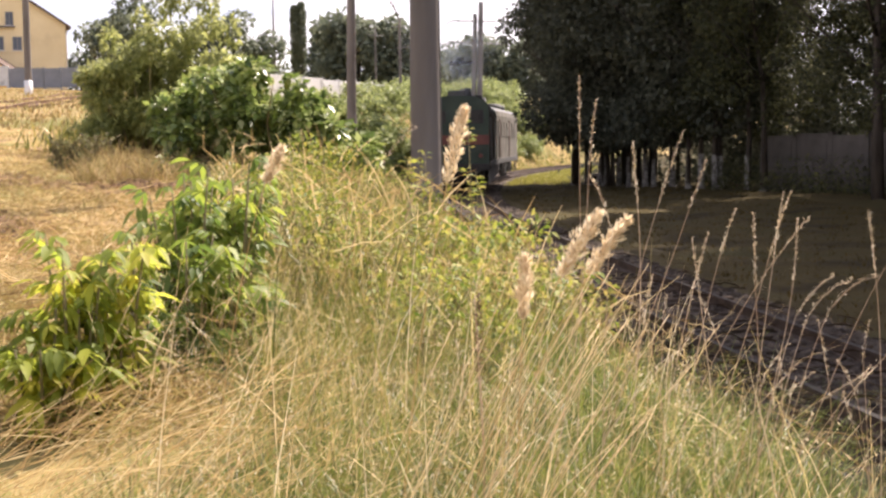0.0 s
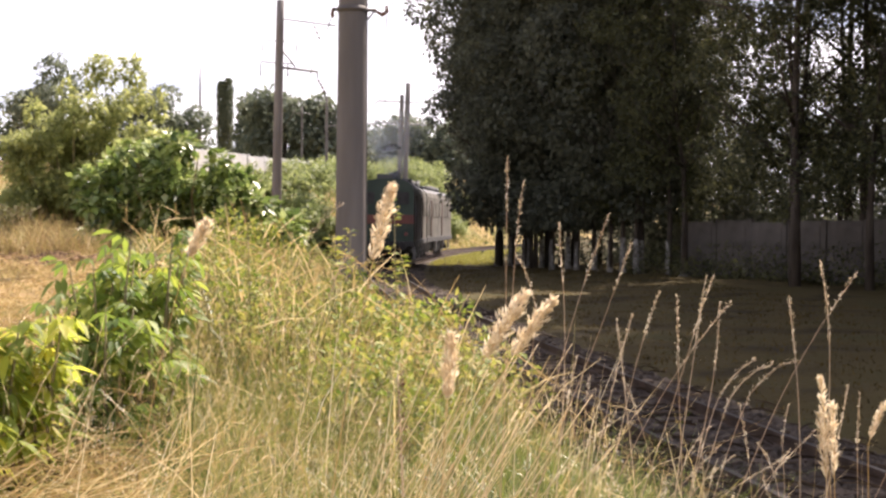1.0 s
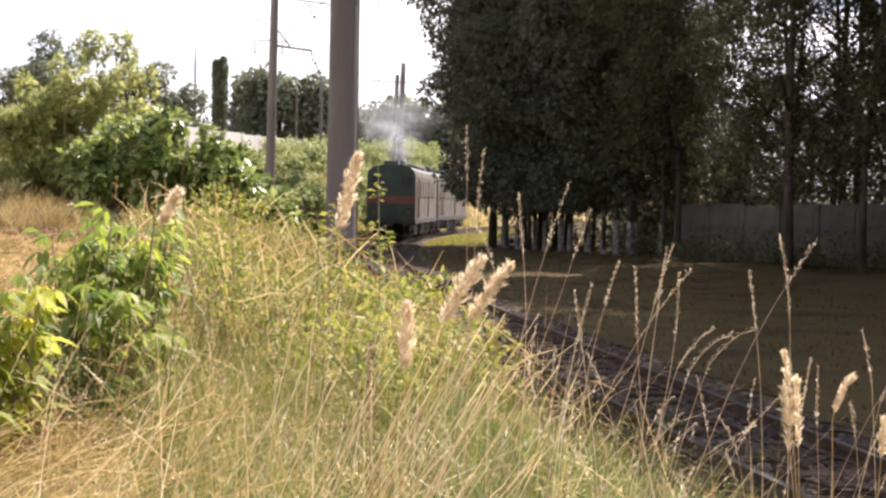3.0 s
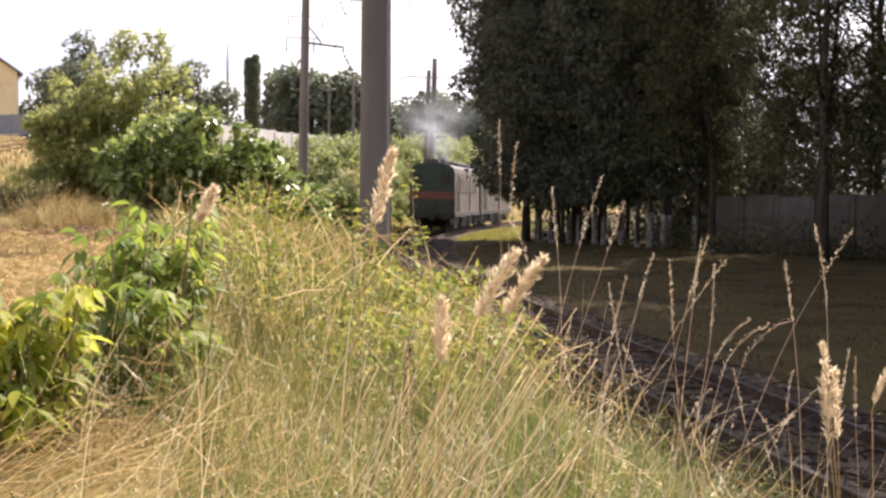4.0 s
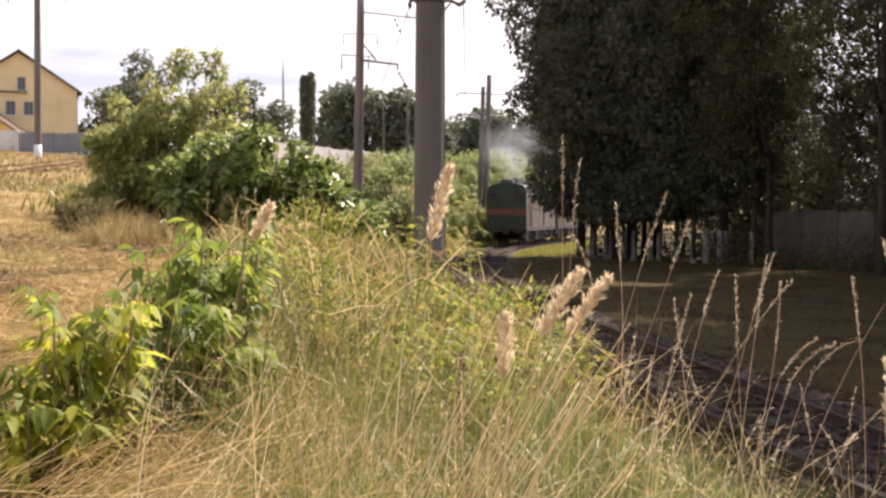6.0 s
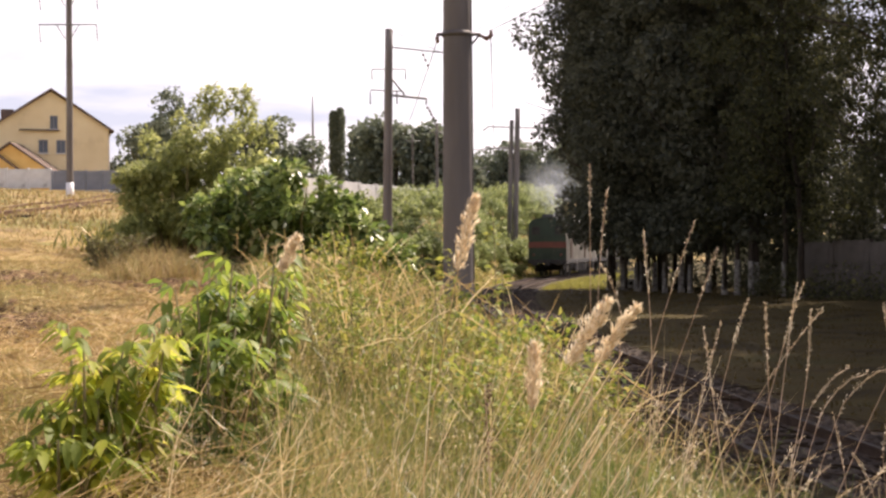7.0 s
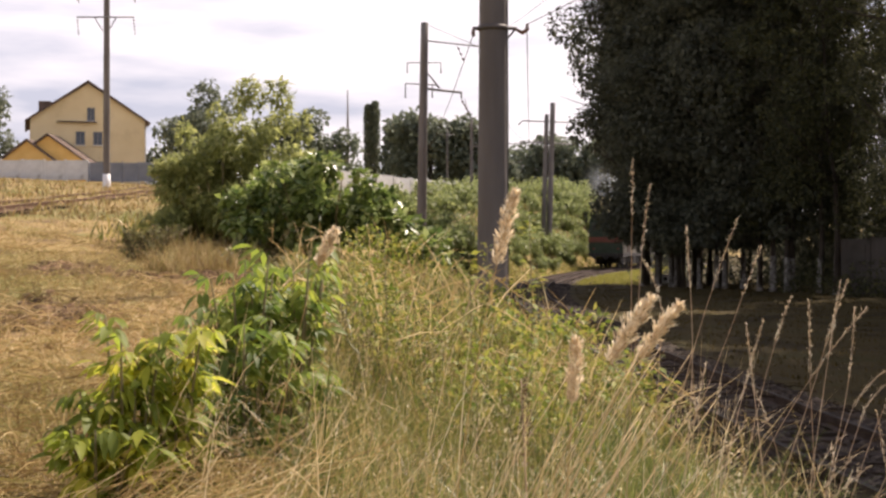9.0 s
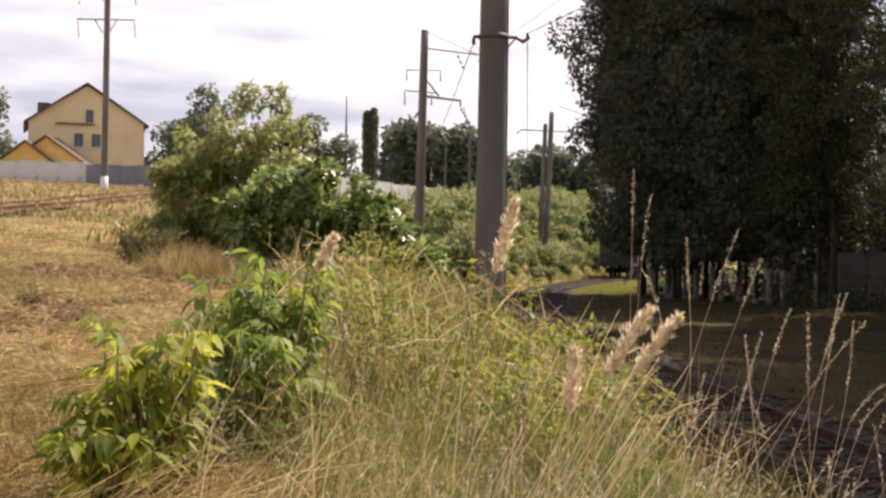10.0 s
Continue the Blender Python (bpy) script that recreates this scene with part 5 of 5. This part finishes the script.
    grass("flattened_straw", x, y, r.uniform(0.4, 0.9, m), r.uniform(0.001, 0.0022, m), r.uniform(0.75, 1.08, m), r.normal(0.25, 0.35, m), M_STRAW, "flattened swath of pale straw", 17)
    # straw swept over all one way beside the saplings
    m = 210
    x, y = r.uniform(-1.3, -0.2, m), 3.3 + 1.5 * r.random(m)
    strewn("swept_straw", x, y, ground_z(x, y) + 0.22 + 0.28 * r.random(m), r.uniform(0.3, 0.8, m), r.uniform(0.0012, 0.0030, m), r.normal(0.1, 0.45, m), r.normal(0.5, 0.22, m), M_STRAW, "pale straw swept over one way beside the saplings")
    # broad green blades along the brow
    m = 5600
    x, y = r.uniform(-0.9, 1.5, m), 2.3 + 2.2 * r.random(m)
    grass("green_blades", x, y, r.uniform(0.20, 0.60, m), r.uniform(0.002, 0.006, m), r.uniform(0.3, 1.3, m), r.uniform(0, 6.28, m), M_GREEN, "broad green grass blades on the brow", 27)
    # dense green grass on the shoulder of the bank
    m = 5200
    x, y = spread(m, 0.10, 0.36, 2.7, 5.6, r, 1.0)
    grass("shoulder_grass", x, y, r.uniform(0.30, 0.74, m) * (0.8 + 0.2 * np.sin(9 * x + 4 * y)), r.uniform(0.002, 0.006, m), r.uniform(0.3, 1.4, m), r.uniform(0, 6.28, m), M_GREEN, "dense arching green grass on the shoulder of the bank", 29)
    # further meadow up to the pole and the shrub
    x, y = spread(26000, -0.12, 0.30, 8.5, 26.0, r, 1.1)
    d = x - track_x(y)
    k = d < -1.6
    x, y, d = x[k], y[k], d[k]
    n = len(x)
    grass("bank_weeds", x, y, r.uniform(0.25, 0.75, n) * np.clip(0.35 + 0.65 * (-3.2 - d) / 1.2, 0.35, 1), r.uniform(0.008, 0.02, n), r.uniform(0.1, 0.9, n), r.uniform(0, 6.28, n), M_GRASS, "thick weeds and grass along the bank top", 8)
    # clods of turned soil
    m = 1500
    heap = r.integers(0, 3, m)
    gx, gy = r.normal(0, 1, m), r.normal(0, 1, m)
    x = np.array([-3.55, -5.35, -3.85])[heap] + gx * np.array([0.48, 0.40, 0.34])[heap]
    y = np.array([18.6, 18.5, 13.4])[heap] + gy * np.array([0.40, 0.50, 0.75])[heap]
    lumps_on_ground("soil_clods", x, y, 0.012 + 0.06 * r.random(m) ** 2, M_SOIL, "clods of dark turned soil on the mown ground", "soil", 44, 0.07 * np.exp(-0.5 * (gx ** 2 + gy ** 2)) * r.random(m))
    # trodden grass where the viewer stands
    m = 9000
    a, q = r.uniform(0, 6.28, m), 6.5 * np.sqrt(r.random(m))
    x, y = np.cos(a) * q, np.sin(a) * q - 0.8
    k = (x - track_x(y) < -2.0) & ~((y > 2.2) & (np.abs(x) < 0.75 * y)) & (np.hypot(x, y) > 0.25)
    x, y = x[k], y[k]
    m = len(x)
    grass("trodden_grass", x, y, r.uniform(0.08, 0.35, m), r.uniform(0.004, 0.010, m), r.uniform(0.3, 1.05, m), r.uniform(0, 6.28, m), M_GRASS, "short trodden grass on the bank top", 21)
    # arching dry tufts beside the bush
    m = 1500
    tx, ty = r.uniform(-4.2, -2.7, 40), r.uniform(18.5, 21.8, 40)
    i = r.integers(0, 40, m)
    grass("dry_tufts", tx[i] + r.normal(0, 0.08, m), ty[i] + r.normal(0, 0.08, m), r.uniform(0.25, 0.65, m), r.uniform(0.005, 0.014, m), r.uniform(0.3, 1.05, m), r.uniform(0, 6.28, m), M_THATCH, "arching grey-brown dry tufts beside the bush", 19)
    # scattered pale stalks standing out of the meadow
    m = 170
    x, y = spread(m, -0.2, 0.42, 2.8, 7.0, r, 1.0)
    k = x - track_x(y) < -4.3
    x, y = x[k], y[k]
    m = len(x)
    grass("pale_stalks", x, y, r.uniform(0.6, 1.0, m), r.uniform(0.003, 0.006, m), r.uniform(0.1, 0.8, m), r.normal(0.2, 0.8, m), M_PALE, "pale dry stalks standing out of the meadow", 20)
    # hay left lying on the mown ground
    m = 9500
    x, y = spread(m, -0.44, -0.13, 5.5, 26.0, r, 1.3)
    strewn("lying_hay", x, y, ground_z(x, y) + 0.02 + 0.10 * r.random(m) ** 2, r.uniform(0.12, 0.45, m), r.uniform(0.003, 0.008, m), r.uniform(0, 6.28, m), r.normal(0.12, 0.2, m), M_THATCH, "dry hay lying on the mown ground")
    # pale straw gathered in loose swaths
    m = 3200
    x, y = spread(m, -0.44, -0.15, 5.5, 22.0, r, 1.4)
    k = np.sin(2.1 * x + 1.3 * y) + 0.6 * np.sin(3.7 * y - 1.9 * x) > 0.25
    x, y = x[k], y[k]
    m = len(x)
    strewn("loose_straw", x, y, ground_z(x, y) + 0.05 + 0.16 * r.random(m) ** 2, r.uniform(0.12, 0.5, m), r.uniform(0.002, 0.006, m), r.uniform(0, 6.28, m), r.normal(0.25, 0.3, m), M_STRAW, "loose pale straw in swaths on the mown ground")
    m = 420
    x, y = spread(m, -0.30, -0.13, 9.0, 20.0, r, 1.0)
    grass("dead_stalks", x, y, r.uniform(0.15, 0.5, m), r.uniform(0.003, 0.007, m), r.uniform(0.2, 1.3, m), r.uniform(0, 6.28, m), M_STRAW, "dead pale stalks standing in the mown margin", 71)
    # mown, dry ground
    x, y = spread(26000, -0.46, -0.10, 6.0, 34.0, r, 1.2)
    n = len(x)
    grass("mown_thatch", x, y, r.uniform(0.05, 0.22, n), r.uniform(0.006, 0.018, n), r.uniform(0.3, 0.98, n), r.uniform(0, 6.28, n), M_THATCH, "mown dry yellow grass lying on the ground", 9)
    x, y = spread(16000, -0.42, 0.0, 34.0, 110.0, r, 1.0)
    n = len(x)
    grass("far_dry_grass", x, y, r.uniform(0.10, 0.30, n), r.uniform(0.03, 0.09, n), r.uniform(0.2, 0.9, n), r.uniform(0, 6.28, n), M_THATCH, "dry yellowing grass round the siding", 10)
    # bank slope further along the line
    y = 26 + 125 * r.random(30000)
    x = track_x(y) - 2.0 - 9.0 * r.random(30000)
    n = len(x)
    grass("bank_grass", x, y, r.uniform(0.2, 0.6, n), r.uniform(0.02, 0.06, n), r.uniform(0.1, 0.8, n), r.uniform(0, 6.28, n), M_GRASS, "rough grass on the slope beside the track", 12)
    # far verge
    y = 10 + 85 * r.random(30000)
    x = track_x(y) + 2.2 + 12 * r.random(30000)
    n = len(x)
    grass("verge_grass", x, y, r.uniform(0.03, 0.13, n), r.uniform(0.012, 0.04, n), r.uniform(0.2, 0.9, n), r.uniform(0, 6.28, n), M_SHADEGRASS, "short grass darkened for shade on the verge beyond the track", 13)
    y = 84 + 60 * r.random(9000)
    x = track_x(y) + np.where(r.random(9000) < 0.6, 1, -1) * (1.9 + 4 * r.random(9000))
    n = len(x)
    grass("yellow_verge", x, y, r.uniform(0.08, 0.3, n), r.uniform(0.04, 0.09, n), r.uniform(0.2, 0.9, n), r.uniform(0, 6.28, n), M_YELLOWGRASS, "yellow grass, brightened for sunlight, beside the bend of the track", 14)


meadow()


SWAYING = []          # (thing, its height, its share of the sway)


def reed(tip, foot, head, width, seed, dense=True, hook=0.0, sway=1.0):
    """A tall dry grass: a bent stem with a feathery head or a spike of paired spikelets. hook: how far the tip nods over to one side."""
    rng = np.random.default_rng(seed)
    tip, fx, fy = Vector(tip), foot[0], foot[1]
    o = Vector((fx, fy, on_ground(fx, fy) - 0.02))
    t = thing("reed_grass", Matrix.Translation(o), "tall dry grass stalk with a pale tan feathery seed head" if dense else "thin reddish dry grass stalk with a sparse seed spike", "reed", "seed stalks")
    top = tip - o
    c1 = Vector((top.x * 0.28, top.y * 0.28, top.z * 0.61))
    wob = (0.0, 0.0) if dense else (float(rng.uniform(-0.03, 0.05)), float(rng.uniform(0, 6.28)))

    def at(u):
        p = c1 * (2 * u * (1 - u)) + top * (u * u)
        p.x += wob[0] * 4 * u * (1 - u) + abs(wob[0]) * 0.22 * math.sin(9 * u + wob[1]) * u
        over = max(0.0, u - 0.84) / 0.16
        p.x += hook * over
        p.z -= abs(hook) * (0.9 * over ** 2.4 - 0.25 * over)
        return p
    bm = bmesh.new()
    us = np.linspace(0, 1, 19)
    tube(bm, [at(u) for u in us], list(np.linspace(0.0024, 0.0010, 19) * (1 if dense else 0.62)), 5)
    part("stem", bm, M_STRAW if dense else M_STALK, t)
    total = top.length
    u0 = max(0.3, 1 - head / total)
    if dense:
        n = int(620 * min(1.0, width / 0.030))
        u = u0 + (1 - u0) * rng.random(n)
        ang = rng.random(n) * 2 * np.pi
    else:
        n = 2 * int(head / 0.011)          # spikelets in pairs up the stem
        u = u0 + (1 - u0) * np.repeat((np.arange(n // 2) + 0.5) / (n // 2), 2)
        ang = np.tile([0.3, 0.3 + np.pi], n // 2) + rng.normal(0, 0.5, n)
    s = (u - u0) / (1 - u0)
    prof = np.sin(np.pi * np.clip(0.08 + 0.9 * s, 0, 1)) ** 0.7
    c = np.array([at(k) for k in u])
    if dense:
        rad = width * 0.5 * prof * np.sqrt(rng.random(n)) * (1 + 0.5 * np.sin(s * 23.0 + ang * 2))
    else:
        rad = width * 0.5 * prof
    c = c + np.stack([np.cos(ang) * rad, np.sin(ang) * rad, rng.normal(0, 0.003, n)], 1)
    ax = np.array((at(1.0) - at(u0)).normalized())
    d = ax[None] * 1.2 + np.stack([np.cos(ang), np.sin(ang), 0 * ang], 1) * 0.55 + rng.normal(0, 0.25, (n, 3))
    linked("seed_head", leaf_mesh("seed_head", c, d, rng.uniform(0.010, 0.026, n) if dense else rng.uniform(0.006, 0.0115, n), 0.24, rng, 0.1), M_PANICLE, t)
    SWAYING.append((t, top.z, sway))


def tall_weed(x, y, h, seed):
    """A single upright weed with small paired leaves."""
    rng = random.Random(seed)
    g = np.random.default_rng(seed)
    t = thing("tall_weed", pose(x, y, on_ground(x, y)), "single tall green weed with small paired leaves", "weeds", "tall weeds")
    bm = bmesh.new()
    tube(bm, [(0, 0, -0.05), (0.02, 0, h * 0.5), (0.0, 0.02, h)], [0.006, 0.004, 0.002], 6)
    part("stem", bm, M_TWIG, t)
    n = 60
    z = h * (0.25 + 0.75 * g.random(n))
    a = g.random(n) * 2 * np.pi
    c = np.stack([0.01 * np.cos(a), 0.01 * np.sin(a), z], 1)
    d = np.stack([np.cos(a), np.sin(a), 0.3 + 0 * a], 1)
    linked("foliage", leaf_mesh("foliage", c, d, g.uniform(0.03, 0.075, n), 0.45, g), WEED_LEAF, t)


def dock(x, y, h, seed):
    """A withered dock: a stiff stem with rust-brown seed clusters in whorls."""
    g = np.random.default_rng(seed)
    t = thing("dock", pose(x, y, on_ground(x, y)), "withered dock with rust-brown seed clusters in the grass", "weeds", "tall weeds")
    bm = bmesh.new()
    tube(bm, [(0, 0, -0.05), (0.01, 0, h * 0.5), (-0.01, 0.01, h)], [0.004, 0.003, 0.0015], 6)
    part("stem", bm, M_STALK, t)
    n = 380
    u = 0.74 + 0.26 * np.round(g.random(n) * 9) / 9 + g.normal(0, 0.008, n)
    a = g.random(n) * 2 * np.pi
    q = 0.017 * np.sqrt(g.random(n)) * (1.5 - 1.0 * (u - 0.74) / 0.26)
    c = np.stack([np.cos(a) * q, np.sin(a) * q, h * u], 1)
    linked("seed_head", leaf_mesh("seed_head", c, g.normal(0, 1, (n, 3)), g.uniform(0.005, 0.009, n), 0.7, g), M_DOCK, t)


M_DOCK = material("rust_brown_seed", [(0.06, 0.032, 0.018), (0.12, 0.062, 0.034), (0.19, 0.105, 0.058)], 0.8, 6.0, island=True, translucent=0.2)
for k, (x, y, h) in enumerate(((0.215, 3.6, 0.84),)):
    dock(x, y, h, 540 + k)

for k, (x, y, h) in enumerate(((0.49, 8.0, 1.28), (0.15, 8.6, 0.95), (0.62, 9.2, 0.85), (-0.35, 7.9, 1.05), (0.30, 9.8, 0.9), (-0.6, 9.0, 0.95))):
    tall_weed(x, y, h, 500 + k)


def reeds():
    # feathery heads: tip, foot, head length, width
    reed((0.180, 3.6, 2.53), (-0.02, 3.6), 0.24, 0.034, 1, sway=0.4)
    reed((-0.355, 4.2, 2.445), (-0.60, 4.3), 0.15, 0.034, 2, hook=0.02, sway=0.2)
    reed((0.478, 3.3, 2.27), (0.06, 3.25), 0.20, 0.042, 3)
    reed((0.546, 3.3, 2.255), (0.10, 3.3), 0.18, 0.034, 4)
    reed((0.310, 3.4, 2.155), (0.28, 3.4), 0.19, 0.030, 5)
    reed((0.03, 4.4, 2.53), (-0.35, 4.5), 0.22, 0.013, 6, False, 0.05, 0.3)
    reed((1.31, 3.5, 2.03), (1.39, 3.5), 0.24, 0.012, 250, sway=0.5)
    reed((1.345, 3.5, 1.96), (1.38, 3.52), 0.22, 0.010, 251, sway=0.5)
    reed((1.30, 3.48, 1.94), (1.38, 3.48), 0.20, 0.010, 252, sway=0.5)
    reed((1.44, 3.5, 2.00), (1.46, 3.5), 0.16, 0.010, 253, hook=0.06, sway=0.5)
    reed((1.59, 3.5, 1.85), (1.55, 3.5), 0.12, 0.010, 254, sway=0.5)
    reed((0.625, 3.5, 2.03), (0.66, 3.5), 0.11, 0.007, 255, False, sway=0.7)
    reed((0.775, 3.5, 2.03), (0.93, 3.5), 0.11, 0.007, 256, False, sway=0.5)
    rng = random.Random(9)
    # sparse spikes over the track side: tip x and z, foot x, nod of the tip
    for k, (x, z, fx, hook) in enumerate(((0.46, 2.61, 0.43, 0), (0.51, 2.55, 0.33, 0), (0.55, 2.385, 0.52, -0.06), (0.607, 2.44, 0.55, 0), (0.728, 2.467, 0.46, 0), (0.798, 2.397, 0.36, 0),
                                          (1.02, 2.31, 0.72, 0), (1.06, 2.24, 0.60, 0), (0.904, 2.25, 0.84, 0), (0.867, 2.266, 0.70, 0), (0.747, 2.187, 0.78, 0), (0.798, 2.205, 0.62, 0), (1.22, 2.25, 1.26, 0),
                                          (1.17, 2.13, 0.84, 0.07), (1.12, 2.11, 0.92, 0.06), (1.295, 2.346, 1.27, 0), (1.392, 2.322, 0.80, 0), (1.07, 2.12, 0.78, 0.05), (1.41, 1.995, 1.38, 0), (1.09, 1.96, 1.12, 0),
                                          (1.034, 2.236, 0.84, 0), (0.994, 2.305, 0.88, 0), (1.55, 2.107, 1.58, -0.02), (0.66, 2.10, 0.50, 0), (1.62, 2.04, 1.50, 0.04))):
        y = 3.5 + rng.uniform(-0.12, 0.12)
        reed((x * y / 3.5, y, 2.41 + (z - 2.41) * y / 3.5), (fx, y + rng.uniform(-0.1, 0.15)), rng.uniform(0.16, 0.27), 0.005, 200 + k, False, hook)
    for k in range(28):
        x, y = rng.uniform(0.75, 1.95), 3.5 + rng.uniform(-0.4, 0.5)
        reed((x, y, rng.uniform(1.75, 2.05)), (x - rng.uniform(-0.15, 0.5), y + rng.uniform(-0.1, 0.2)), rng.uniform(0.10, 0.20), 0.005, 260 + k, False, rng.choice((0, 0, 0.03, -0.03)), 0.6)
    # pale bare stalks fanning up below the pair of heads
    for k in range(34):
        x, y = rng.gauss(-0.06, 0.10), rng.uniform(2.7, 3.3)
        top = Vector((rng.uniform(0.34, 0.62), 0, rng.uniform(0.70, 1.04)))
        bend = Vector((top.x * 0.44, 0.05 * rng.uniform(-1, 1), top.z * 0.56))
        bm = bmesh.new()
        us = [j / 6 for j in range(7)]
        tube(bm, [bend * (2 * u * (1 - u)) + top * (u * u) for u in us], [0.0017 - 0.0009 * u for u in us], 5)
        ob = part("dry_stalk", bm, M_PALE, None)
        ob.matrix_world = pose(x, y, on_ground(x, y) - 0.01, 0, 0, rng.uniform(-25, 25))
        tagged(ob, "long bare pale dry grass stalk leaning over", "grass stalk", "leaning stalks")


reeds()


def motions():
    """The engine rolls away round the bend; its smoke drifts with it."""
    def along(y, z=0.0):
        a = float(track_x(y - 3.0))
        b = float(track_x(y + 3.0))
        return pose(float(track_x(y)), y, z, 0, 0, -math.degrees(math.atan2(b - a, 6.0)))
    rear, front, puffs = [], [], []
    for k in range(21):
        t = 0.5 * k
        y = 68.0 + 5.85 * t
        m = along(y + 8.2)
        back = Matrix.Translation((0, -8.2, 0))
        rear.append((t, m @ back))
        m2 = along(y + 17.0 + 8.2)
        front.append((t, m2 @ back))
        puffs.append((t, m @ back))
    walk(rear_unit, rear)
    walk(front_unit, front)
    walk(smoke, puffs)
    # the tall stalks nod in a light wind: metres at the tip, to the right
    wind = ((0.0, 0.010), (0.5, 0.020), (1.0, 0.014), (1.5, -0.012), (2.5, -0.014), (4.0, -0.024), (4.5, -0.015), (5.0, 0.0), (5.5, 0.004), (7.0, 0.010), (7.5, 0.017), (8.5, 0.021), (10.0, 0.022))
    for stalk, height, share in SWAYING:
        rest = stalk.matrix_world.copy()
        rest.translation = stalk.location
        walk(stalk, [(t, rest @ pose(0, 0, 0, 0, math.degrees(share * d / height), 0)) for t, d in wind])


motions()
